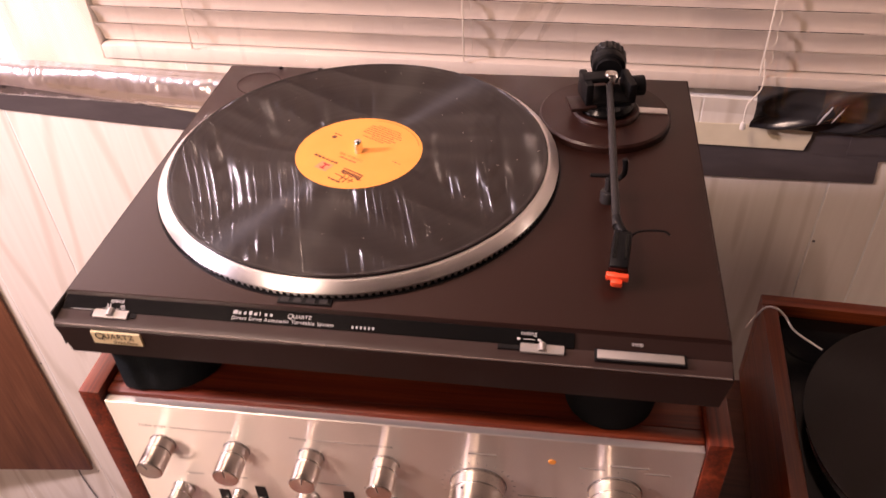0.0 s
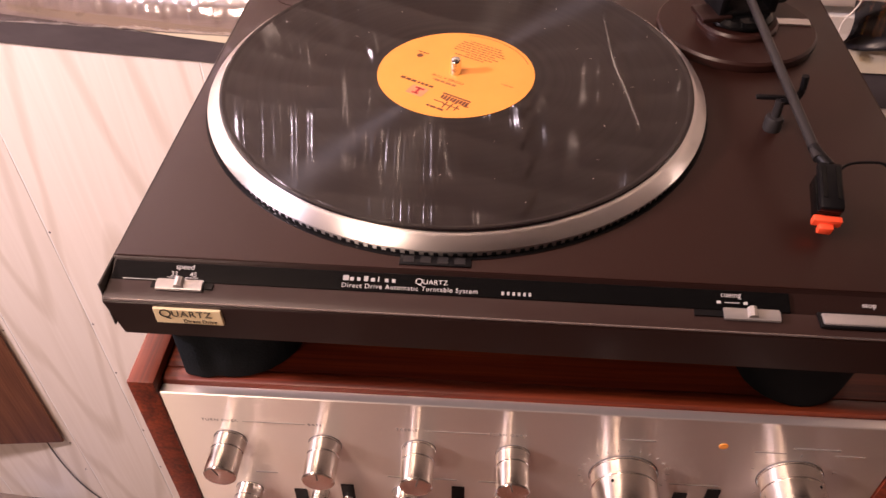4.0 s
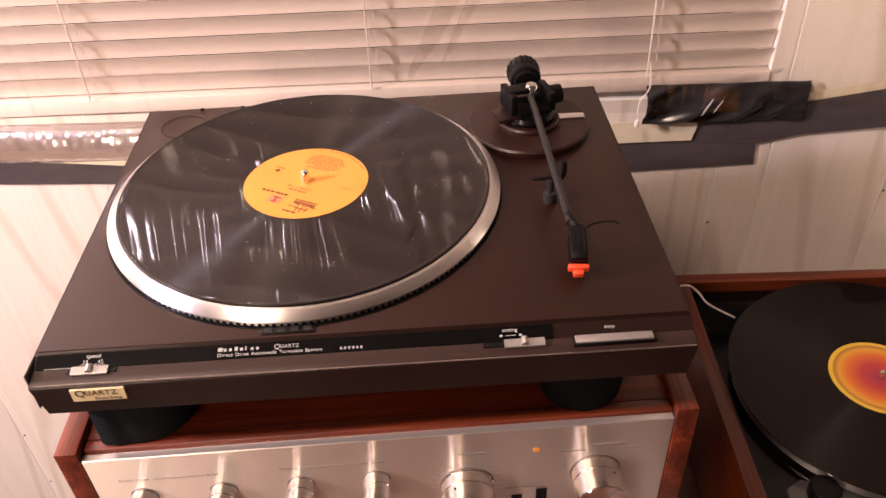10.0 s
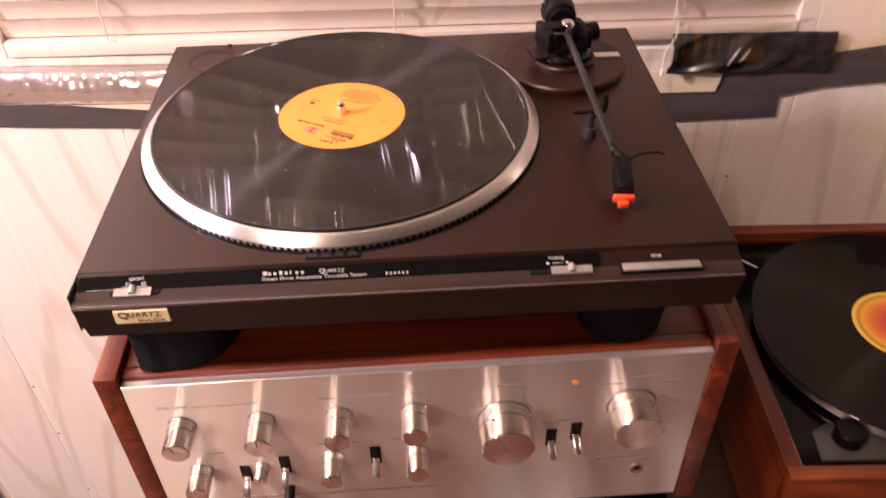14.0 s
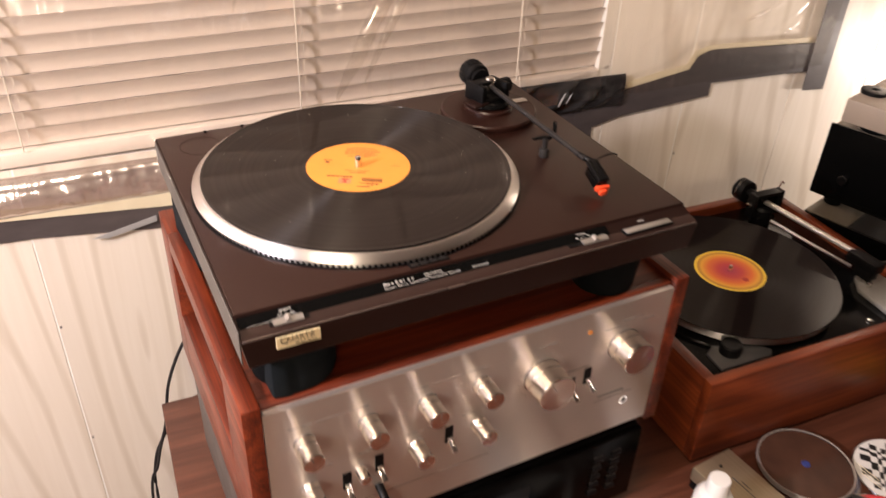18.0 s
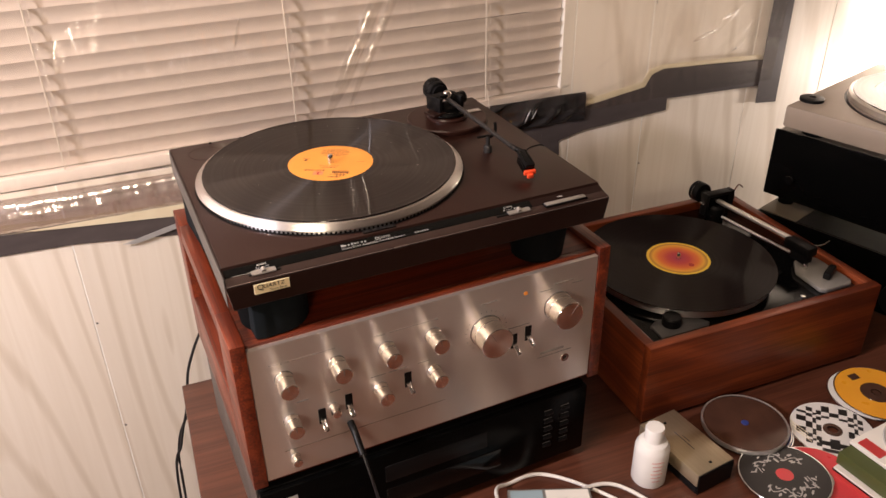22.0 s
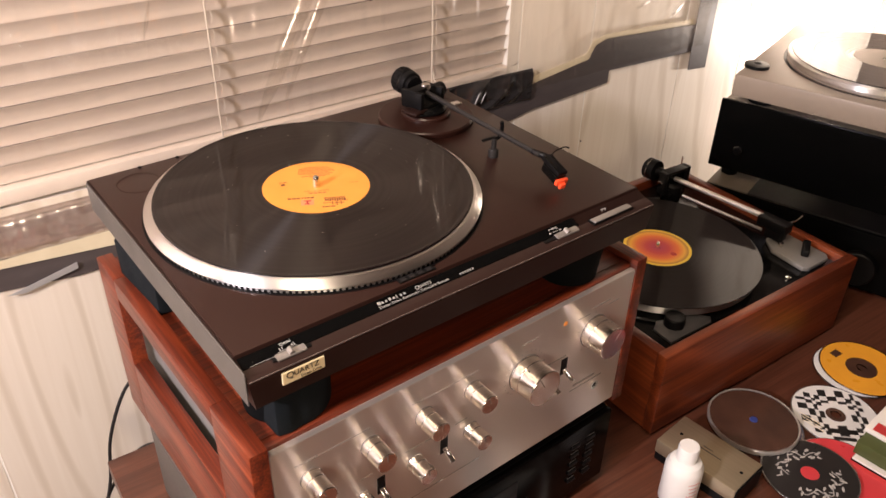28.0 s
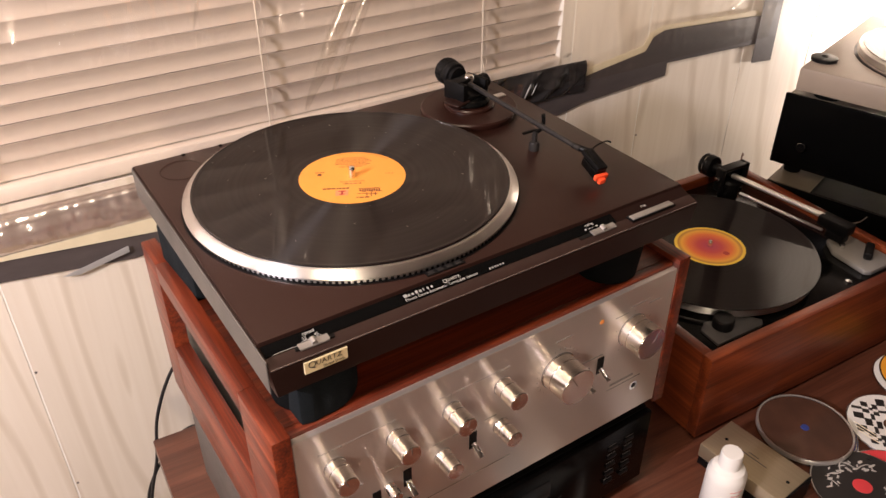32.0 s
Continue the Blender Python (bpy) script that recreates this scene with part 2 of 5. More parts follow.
SILVERTAPE = mat("silver_tape", (0.6, 0.6, 0.6), rough=0.35, metal=0.5)
DESK = wood("desk_veneer", (0.115, 0.0396, 0.0224), (0.078, 0.0258, 0.0144), (0.050, 0.0155, 0.0088), 0, 0.30)
FLOOR = mat("floor_carpet", (0.20, 0.155, 0.125), (0.15, 0.115, 0.09), (90, 90, 90), 0.95, bump=0.5)
WOOD = wood("amplifier_walnut", (0.225, 0.0410, 0.0132), (0.112, 0.0172, 0.0057), (0.042, 0.0068, 0.0030), 0)
WOODSIDE = wood("amplifier_walnut_side", (0.225, 0.0410, 0.0132), (0.112, 0.0172, 0.0057), (0.042, 0.0068, 0.0030), 1)
# brown of the added board that stands for a wall shadow
SHADEBOARD = wood("cupboard_wood", (0.20, 0.075, 0.034), (0.15, 0.052, 0.023), (0.10, 0.034, 0.015), 2, 0.5)
TEAK = wood("turntable_walnut", (0.210, 0.0447, 0.0120), (0.122, 0.0224, 0.0064), (0.072, 0.0129, 0.0048), 0)
TEAKSIDE = wood("turntable_walnut_side", (0.210, 0.0447, 0.0120), (0.122, 0.0224, 0.0064), (0.072, 0.0129, 0.0048), 1)
DECK = mat("deck_paint", (0.023, 0.0078, 0.0054), (0.019, 0.0064, 0.0044), (4, 4, 4), 0.33, bump=0.05, fine=400, rough_vary=0.05, ior=1.37)
DECKSIDE = mat("plinth_plastic", (0.0165, 0.0066, 0.0050), (0.0135, 0.0056, 0.0043), (4, 4, 4), 0.33, bump=0.04, fine=400, rough_vary=0.05, ior=1.34)
SIDEGREY = mat("grey_side_vinyl", (0.080, 0.070, 0.061), (0.066, 0.058, 0.051), (20, 20, 20), 0.45, bump=0.05, fine=300)
BEZEL = mat("bezel_paint", (0.030, 0.015, 0.012), (0.025, 0.0125, 0.010), (30, 4, 4), 0.34, ior=1.42)
ARMGREY = mat("arm_grey", (0.020, 0.018, 0.018), rough=0.38, ior=1.34)
GLOSSBLACK = mat("gloss_black", (0.003, 0.003, 0.003), rough=0.15, rough_vary=0.05, ior=1.3)
BLACK = mat("black_plastic_matt", (0.004, 0.0036, 0.004), (0.0028, 0.0028, 0.0032), (20, 20, 20), 0.42, ior=1.26)
PANELBLACK = mat("panel_black", (0.002, 0.002, 0.002), rough=0.22, rough_vary=0.08, ior=1.13)
RUBBER = mat("foot_rubber", (0.003, 0.0035, 0.004), rough=0.85, ior=1.18)
FELT = mat("dark_felt", (0.010, 0.013, 0.015), (0.006, 0.008, 0.010), (60, 60, 60), 0.95, bump=0.6, fine=12, ior=1.2)
VINYL = brushed("vinyl", (0.006, 0.003, 0.003), 0.40, 0.0, 1.0, 0.25, ior=1.24, coat=0.78)
vn, vl = VINYL.node_tree.nodes, VINYL.node_tree.links
vp = vn["Principled BSDF"]
vco, vsep, vlen, vtx = vn.new("ShaderNodeTexCoord"), vn.new("ShaderNodeVectorMath"), vn.new("ShaderNodeVectorMath"), vn.new("ShaderNodeTexNoise")
vsep.operation, vlen.operation = "MULTIPLY", "LENGTH"
vsep.inputs[1].default_value = (1, 1, 0)
vtx.noise_dimensions = "1D"
vtx.inputs["Scale"].default_value, vtx.inputs["Detail"].default_value = 240.0, 4.0
vl.new(vco.outputs["Object"], vsep.inputs[0])
vl.new(vsep.outputs[0], vlen.inputs[0])
vl.new(vlen.outputs["Value"], vtx.inputs["W"])
for socket, lo, hi in (("Roughness", 0.44, 0.52), ("Coat Roughness", 0.012, 0.03)):
    vm = vn.new("ShaderNodeMapRange")
    vm.inputs["From Min"].default_value, vm.inputs["From Max"].default_value = 0.3, 0.7
    vm.inputs["To Min"].default_value, vm.inputs["To Max"].default_value = lo, hi
    vl.new(vtx.outputs["Fac"], vm.inputs["Value"])
    vl.new(vm.outputs[0], vp.inputs[socket])
# copy of the vinyl with a weaker coat to dim its reflection
DIMVINYL = VINYL.copy()
DIMVINYL.name = "dim_vinyl"
DIMVINYL.node_tree.nodes["Principled BSDF"].inputs["Coat Weight"].default_value = 0.25
DIMVINYL.node_tree.nodes["Principled BSDF"].inputs["IOR"].default_value = 1.18
SILVER = brushed("platter_aluminium", (0.90, 0.88, 0.87), 0.33, 1.0, 0.92, 0.25)
CHROME = mat("chrome", (0.85, 0.83, 0.80), rough=0.1, metal=1.0, rough_vary=0.03)
FACE = brushed("brushed_face", (0.92, 0.84, 0.78), 0.36, 0.84, 0.95, 0.0, along="UV")
SATIN = mat("satin_metal", (0.88, 0.86, 0.83), rough=0.32, metal=0.85, rough_vary=0.05)
KNOB = brushed("knob_aluminium", (0.90, 0.84, 0.77), 0.22, 1.0, 0.7, 0.25)
GOLD = mat("badge_gold", (0.86, 0.72, 0.44), (0.80, 0.66, 0.40), (40, 40, 40), 0.4, metal=0.3)
ORANGE = mat("record_label_orange", (0.85, 0.33, 0.05), (0.80, 0.30, 0.045), (30, 30, 30), 0.55)
INK = mat("label_ink", (0.16, 0.05, 0.02), rough=0.7)
PINKMARK = mat("label_pink", (0.80, 0.27, 0.12), rough=0.6)
INKRED = mat("label_red", (0.48, 0.035, 0.03), rough=0.6)
WHITEINK = mat("white_print", (0.46, 0.44, 0.42), rough=0.5)
MARKINK = mat("dim_white_print", (0.34, 0.33, 0.32), rough=0.5)
DUST = mat("dust", (0.30, 0.28, 0.26), rough=0.9)
BLACKINK = mat("black_print", (0.045, 0.032, 0.018), rough=0.6)
PANELINK = mat("panel_engraving", (0.30, 0.27, 0.25), rough=0.6)
# pale metal: the bezel edge's bright highlight put into the colour
EDGE = mat("lip_highlight", (0.30, 0.25, 0.23), rough=0.25, metal=0.8)
GREYINK = mat("engraved_print", (0.10, 0.09, 0.085), rough=0.6)
LEVERGREY = mat("lever_metal", (0.42, 0.39, 0.37), (0.36, 0.34, 0.32), (30, 30, 30), 0.38, metal=0.7)
STYLUSRED = mat("stylus_red", (0.90, 0.09, 0.03), rough=0.35)
CHASSIS = mat("chassis_grey", (0.32, 0.31, 0.29), (0.26, 0.25, 0.24), (12, 12, 12), 0.45, metal=0.4)
SPEEDGREY = mat("speed_plate_grey", (0.10, 0.098, 0.10), (0.08, 0.078, 0.08), (12, 12, 12), 0.35, metal=0.4)
GREYPAINT = mat("turntable_grey", (0.29, 0.235, 0.19), (0.25, 0.205, 0.165), (12, 12, 12), 0.45)
TOPBROWN = mat("brown_metal_top", (0.15, 0.125, 0.09), (0.12, 0.10, 0.072), (12, 12, 12), 0.42, metal=0.2)
CHAMPAGNE = mat("champagne_metal", (0.52, 0.43, 0.30), (0.46, 0.38, 0.26), (4, 300, 4), 0.4, metal=0.8)
WHITEPLASTIC = mat("white_plastic", (0.82, 0.80, 0.78), rough=0.35)
PINKINK = mat("pink_print", (0.75, 0.35, 0.33), rough=0.6)
CABLEWHITE = mat("white_cable", (0.78, 0.74, 0.70), rough=0.4)
CABLEBLACK = mat("black_cable", (0.012, 0.011, 0.012), rough=0.4)


# mesh helpers
def thing(name, m, label, category, group="", kind=""):
    ob = new(name)
    ob.empty_display_size = 0.02
    ob.matrix_world = m
    return tagged(ob, label, category, group, kind)


def mesh_of(name, bm, material, smooth=True):
    me = bpy.data.meshes.new(name)
    bm.normal_update()
    bm.to_mesh(me)
    bm.free()
    for mm in (material if isinstance(material, (list, tuple)) else [material]):
        me.materials.append(mm)
    if smooth:
        me.polygons.foreach_set("use_smooth", [True] * len(me.polygons))
        me.set_sharp_from_angle(angle=radians(35))
    return me


def part(name, bm, material, parent=None, label="", m=None, smooth=True):
    ob = new(name, bm if isinstance(bm, bpy.types.Mesh) else mesh_of(name, bm, material, smooth))
    if parent:
        ob.parent = parent
    if m is not None:
        ob.matrix_basis = m
    if label:
        ob["label"] = label
    return ob


def box(x0, x1, y0, y1, z0, z1, bevel=0.0, seg=2, bm=None):
    own = bmesh.new()
    bmesh.ops.create_cube(own, size=1)
    bmesh.ops.transform(own, matrix=Matrix.Translation(((x0 + x1) / 2, (y0 + y1) / 2, (z0 + z1) / 2)) @ Matrix.Diagonal((x1 - x0, y1 - y0, z1 - z0, 1)), verts=own.verts)
    if bevel:
        bmesh.ops.bevel(own, geom=own.edges[:], offset=bevel, segments=seg, affect="EDGES", profile=0.5)
    return own if bm is None else join(bm, own)


def join(bm, other, m=None):
    if m is not None:
        bmesh.ops.transform(other, matrix=m, verts=other.verts)
    me = bpy.data.meshes.new("t")
    other.to_mesh(me)
    other.free()
    bm.from_mesh(me)
    bpy.data.meshes.remove(me)
    return bm


def lathe(profile, n=48, m=None, close=False):
    """profile: (radius, z) from bottom to top, turned about z."""
    bm = bmesh.new()
    rings = []
    for r, z in profile:
        if r < 1e-6:
            rings.append([bm.verts.new((0, 0, z))])
        else:
            rings.append([bm.verts.new((r * math.cos(2 * math.pi * i / n), r * math.sin(2 * math.pi * i / n), z)) for i in range(n)])
    for a, b in zip(rings, rings[1:]):
        for i in range(n):
            j = (i + 1) % n
            if len(a) == 1 and len(b) > 1:
                bm.faces.new((a[0], b[j], b[i]))
            elif len(b) == 1 and len(a) > 1:
                bm.faces.new((a[i], a[j], b[0]))
            elif len(a) > 1:
                bm.faces.new((a[i], a[j], b[j], b[i]))
    bmesh.ops.recalc_face_normals(bm, faces=bm.faces[:])
    if m is not None:
        bmesh.ops.transform(bm, matrix=m, verts=bm.verts)
    return bm


def prism(points, z0, z1, bevel=0.0):
    """A flat outline in x, y, raised from z0 to z1."""
    bm = bmesh.new()
    f = bm.faces.new([bm.verts.new((x, y, z0)) for x, y in points])
    r = bmesh.ops.extrude_face_region(bm, geom=[f])
    bmesh.ops.translate(bm, verts=[v for v in r["geom"] if isinstance(v, bmesh.types.BMVert)], vec=(0, 0, z1 - z0))
    bmesh.ops.recalc_face_normals(bm, faces=bm.faces[:])
    if bevel:
        bmesh.ops.bevel(bm, geom=bm.edges[:], offset=bevel, segments=2, affect="EDGES", profile=0.5)
    return bm


def sweep(profile, x0, x1):
    """A closed outline in y, z drawn along x."""
    bm = bmesh.new()
    a = [bm.verts.new((x0, y, z)) for y, z in profile]
    b = [bm.verts.new((x1, y, z)) for y, z in profile]
    for i in range(len(a)):
        j = (i + 1) % len(a)
        bm.faces.new((a[i], a[j], b[j], b[i]))
    bm.faces.new(a)
    bm.faces.new(b)
    bmesh.ops.recalc_face_normals(bm, faces=bm.faces[:])
    return bm


def spline(points, n=8):
    pts = [Vector(p) for p in points]
    out = []
    for i in range(len(pts) - 1):
        p0, p1, p2, p3 = pts[max(i - 1, 0)], pts[i], pts[i + 1], pts[min(i + 2, len(pts) - 1)]
        for k in range(n):
            t = k / n
            out.append(0.5 * ((2 * p1) + (p2 - p0) * t + (2 * p0 - 5 * p1 + 4 * p2 - p3) * t * t + (3 * p1 - p0 - 3 * p2 + p3) * t ** 3))
    return out + [pts[-1]]


def tube(points, radius, n=10, smooth=8, flat=1.0):
    pts = spline(points, smooth) if smooth else [Vector(p) for p in points]
    bm = bmesh.new()
    rings, up = [], Vector((0.03, 0.05, 1)).normalized()
    for i, p in enumerate(pts):
        d = (pts[min(i + 1, len(pts) - 1)] - pts[max(i - 1, 0)]).normalized()
        side = d.cross(up)
        side = side.normalized() if side.length > 1e-3 else Vector((1, 0, 0))
        top = side.cross(d)
        rings.append([bm.verts.new(p + side * radius * math.cos(2 * math.pi * k / n) + top * radius * flat * math.sin(2 * math.pi * k / n)) for k in range(n)])
    for a, b in zip(rings, rings[1:]):
        for k in range(n):
            bm.faces.new((a[k], a[(k + 1) % n], b[(k + 1) % n], b[k]))
    bm.faces.new(rings[0])
    bm.faces.new(rings[-1])
    bmesh.ops.recalc_face_normals(bm, faces=bm.faces[:])
    return bm


def words(name, text, size, m, material, parent, align="LEFT", label="", bold=0.0, space=1.0):
    cu = bpy.data.curves.new("t", "FONT")
    cu.body, cu.size, cu.extrude, cu.align_x, cu.offset, cu.space_character = text, size, 0.0001, align, bold, space
    tmp = bpy.data.objects.new("t", cu)
    me = bpy.data.meshes.new_from_object(tmp)
    bpy.data.objects.remove(tmp)
    bpy.data.curves.remove(cu)
    me.materials.clear()
    me.materials.append(material)
    return part(name, me, material, parent, label, m)


def bars(name, rows, m, material, parent, label=""):
    """Lines of print too small to read: (x, y, width, height) on a flat face."""
    bm = bmesh.new()
    for x, y, w, h in rows:
        box(x, x + w, y, y + h, 0, 0.0002, bm=bm)
    return part(name, bm, material, parent, label, m, smooth=False)


WALL_Y, DESK_Z = 0.532, -0.40

# ---- the room ----
def setting(name, bm, material, label, category):
    return tagged(part(name, bm, material), label, category, kind="structure")


WX0, WX1, WZ0, WZ1 = -0.30, 0.655, -0.090, 0.95
wall = bmesh.new()
for x0, x1, z0, z1 in ((-2.2, WX0, -1.36, 1.5), (WX1, 1.75, -1.36, 1.5), (WX0, WX1, -1.36, WZ0), (WX0, WX1, WZ1, 1.5)):
    box(x0, x1, WALL_Y + 0.0007, WALL_Y + 0.12, z0, z1, bm=wall)
wall_back = setting("wall_north", wall, GROOVE, "pale wood-grain panelled wall round a window", "wall")
# unseen walls and ceiling close the room, darkened to deepen the shade
setting("wall_east", box(1.75, 1.87, -2.6, 0.65, -1.36, 1.5), DIMROOM, "near-black unseen side wall, dimmed to cut bounced light", "wall")
setting("wall_west", box(-2.32, -2.2, -2.6, 0.65, -1.36, 1.5), DIMROOM, "near-black unseen side wall, dimmed to cut bounced light", "wall")
setting("wall_south", box(-2.32, 1.87, -2.72, -2.6, -1.36, 1.5), DIMROOM, "near-black unseen wall behind the viewer, dimmed to cut bounced light", "wall")
setting("ceiling", box(-2.32, 1.87, -2.72, 0.65, 1.5, 1.6), DIMROOM, "near-black unseen flat ceiling, dimmed to cut bounced light", "ceiling")
setting("floor", box(-2.32, 1.87, -2.72, 0.65, -1.46, -1.36), FLOOR, "brown carpet floor", "floor")

EDGES = (-2.2, -1.95, -1.7, -1.54, -1.3, -1.05, -0.89, -0.65, -0.49, -0.186, 0.055, 0.214, 0.454, 0.613, 0.678, 0.836, 1.075, 1.26, 1.42, 1.58, 1.75)
for x0, x1 in zip(EDGES, EDGES[1:]):
    x0, x1 = x0 + 0.0014, x1 - 0.0014
    spans = [(x0, x1, -1.36, 1.5)]
    if x1 > WX0 and x0 < WX1:
        spans = [(x0, x1, -1.36, WZ0), (x0, x1, WZ1, 1.5)]
        if x0 < WX0:
            spans.append((x0, WX0, WZ0, WZ1))
        if x1 > WX1:
            spans.append((WX1, x1, WZ0, WZ1))
    bm, mid = bmesh.new(), (x0 + x1) / 2
    for a, b, c, d in spans:
        box(a - mid, b - mid, 0, 0.0007, c, d, bm=bm)
    part("panel", bm, PANEL, wall_back, m=pose(mid, WALL_Y, 0))

win = tagged(part("window_1", box(WX0 + 0.03, WX1 - 0.03, WALL_Y + 0.085, WALL_Y + 0.089, WZ0 + 0.03, WZ1 - 0.03), NIGHT), "dark night window behind closed blinds", "window", kind="structure")
fr = bmesh.new()
for x0, x1, z0, z1 in ((WX0, WX0 + 0.03, WZ0, WZ1), (WX1 - 0.03, WX1, WZ0, WZ1), (WX0 + 0.03, WX1 - 0.03, WZ0, WZ0 + 0.03), (WX0 + 0.03, WX1 - 0.03, WZ1 - 0.03, WZ1)):
    box(x0, x1, WALL_Y + 0.07, WALL_Y + 0.10, z0, z1, bm=fr)
part("window_frame", fr, FRAMEPAINT, win)

# blinds
blind = thing("venetian_blind", pose(0, WALL_Y + 0.006, 0, 0, -0.77, 0), "closed cream venetian blind in the window", "blind")
PITCH, BZ0 = 0.0227, -0.0633
prof = []
for k in range(9):
    u = k / 8 - 0.5
    prof.append((0.0088 * u - 0.0022 * (1 - 4 * u * u), 0.0254 * u))
prof += [(y + 0.0006, z) for y, z in reversed(prof)]
slat_me = mesh_of("slat", sweep([(-y, z) for y, z in prof], -0.2985, 0.6535), SLAT)
for k in range(44):
    part("slat", slat_me, SLAT, blind, m=pose(random.uniform(-0.0006, 0.0006), 0, BZ0 + 0.013 + k * PITCH, random.uniform(-1.2, 1.2), random.uniform(-0.06, 0.06), 0))
part("bottom_rail", box(-0.2985, 0.6535, -0.009, 0.009, BZ0 - 0.0215, BZ0 - 0.0015, 0.003), SLAT, blind)
for x in (-0.165, 0.180, 0.508):
    part("cord", tube([(x, -0.011, 0.93), (x + 0.001, -0.011, 0.4), (x, -0.011, 0.1), (x - 0.002, -0.012, BZ0)], 0.0011, 6), CORD, blind)
    if x > 0.4:
        part("cord_tail", tube([(x, -0.012, BZ0 + 0.02), (x + 0.002, -0.018, BZ0 - 0.010), (x - 0.010, -0.024, BZ0 - 0.030), (x - 0.011, -0.028, BZ0 - 0.052)], 0.0008, 6), CORD, blind)
        part("cord_knob", lathe([(0, 0.012), (0.003, 0.011), (0.0052, 0.004), (0.0046, -0.003), (0, -0.005)], 16), FRAMEPAINT, blind, "small white cord knob", pose(x - 0.011, -0.028, BZ0 - 0.056, 0, 0, 0) @ Matrix.Scale(0.62, 4))
    bm = bmesh.new()
    for k in range(44):
        z = BZ0 + 0.010 + k * PITCH
        join(bm, tube([(x + 0.006, -0.008, z + 0.018), (x + 0.008, -0.009, z + 0.012), (x + 0.008, -0.009, z + 0.005), (x + 0.006, -0.008, z)], 0.0006, 4, 3))
    part("ladder_string", bm, CORD, blind)


# plastic film over the window
def sheet(x0, x1, z0, z1, nx, nz, f):
    bm = bmesh.new()
    g = [[bm.verts.new((x0 + (x1 - x0) * i / nx, f(i / nx, j / nz), z0 + (z1 - z0) * j / nz)) for i in range(nx + 1)] for j in range(nz + 1)]
    for j in range(nz):
        for i in range(nx):
            bm.faces.new((g[j][i], g[j][i + 1], g[j + 1][i + 1], g[j + 1][i]))
    return bm


RIDGES = ((-0.05, 0.075, -0.03, 0.115, 0.003, 0.0022), (-0.035, 0.08, -0.02, 0.11, 0.0025, 0.0020),
          (0.95, -0.01, 1.03, 0.07, 0.004, 0.0026), (0.98, -0.03, 1.08, 0.05, 0.004, 0.0024), (1.00, -0.04, 1.05, 0.00, 0.003, 0.002), (0.72, -0.02, 0.80, 0.03, 0.005, 0.002))


def film_sheet(x0, x1, z0, z1, nx, nz):
    xs = np.linspace(x0, x1, nx)[None, :].repeat(nz, 0)
    zs = np.linspace(z0, z1, nz)[:, None].repeat(nx, 1)
    ys = WALL_Y - 0.014 + 0.003 * np.sin(xs * 9 + 2 * np.sin(zs * 5)) + 0.0012 * np.sin(xs * 31 + zs * 11)
    for a, b, c, d, w, h in RIDGES:
        ux, uz = c - a, d - b
        ln = math.hypot(ux, uz)
        ux, uz = ux / ln, uz / ln
        along = np.clip(((xs - a) * ux + (zs - b) * uz) / ln, -0.5, 1.5)
        off = (xs - a) * uz - (zs - b) * ux
        fade = np.clip(1 - np.abs(along - 0.5) * 1.6, 0, 1)
        ys = ys - h * fade * np.exp(-(off / w) ** 2)
    verts = np.stack([xs, ys, zs], -1).reshape(-1, 3)
    ids = np.arange(nx * nz).reshape(nz, nx)
    faces = np.stack([ids[:-1, :-1], ids[:-1, 1:], ids[1:, 1:], ids[1:, :-1]], -1).reshape(-1, 4)
    me = bpy.data.meshes.new("window_film")
    me.from_pydata(verts.tolist(), [], faces.tolist())
    me.polygons.foreach_set("use_smooth", [True] * len(me.polygons))
    me.materials.append(FILM)
    return me


film = part("window_film", film_sheet(-0.42, 1.12, -0.10, 0.98, 620, 400), FILM)
film.visible_shadow = False
tagged(film, "clear plastic insulation film taped over the window", "plastic film")


def crease(x0, z0, x1, z1, w, rise, material=FOLD, parent=film, out=0.0205):
    """A raised fold of the film, pinched at both ends."""
    bm, rows = bmesh.new(), []
    d = Vector((x1 - x0, 0, z1 - z0))
    across = Vector((d.z, 0, -d.x)).normalized()
    for i in range(41):
        u = i / 40
        k = math.sin(math.pi * u) ** 0.6 * (1 + 0.12 * noise.noise((u * 9, x0 * 40, 1.5)))
        c = Vector((x0, WALL_Y - out, z0)) + d * u + across * 0.2 * w * noise.noise((u * 5, x0 * 30, 4.1))
        rows.append([bm.verts.new(c + across * w * k * s + Vector((0, -rise * k * (1 - s * s), 0))) for s in np.linspace(-1, 1, 13)])
    for a, b in zip(rows[1:-1], rows[2:-1]):
        for j in range(12):
            bm.faces.new((a[j], a[j + 1], b[j + 1], b[j]))
    bmesh.ops.delete(bm, geom=[v for v in bm.verts if not v.link_faces], context="VERTS")
    ob = part("film_crease", bm, material, parent, "shiny raised crease in clear film")
    ob.visible_shadow = False


crease(0.222, -0.050, 0.352, 0.195, 0.0120, 0.0050)
crease(0.262, -0.030, 0.380, 0.205, 0.0070, 0.0030)
crease(0.255, 0.140, 0.325, 0.290, 0.0080, 0.0032)
crease(0.098, 0.085, 0.112, 0.130, 0.0025, 0.0010)
crease(0.912, 0.002, 0.960, 0.017, 0.0042, 0.0016, CRUMPLE)
crease(0.972, 0.036, 1.006, 0.052, 0.0040, 0.0016, CRUMPLE)
crease(1.002, -0.027, 1.016, -0.021, 0.0030, 0.0010, CRUMPLE)
crease(0.645, -0.049, 0.663, -0.045, 0.0025, 0.0010, CRUMPLE)


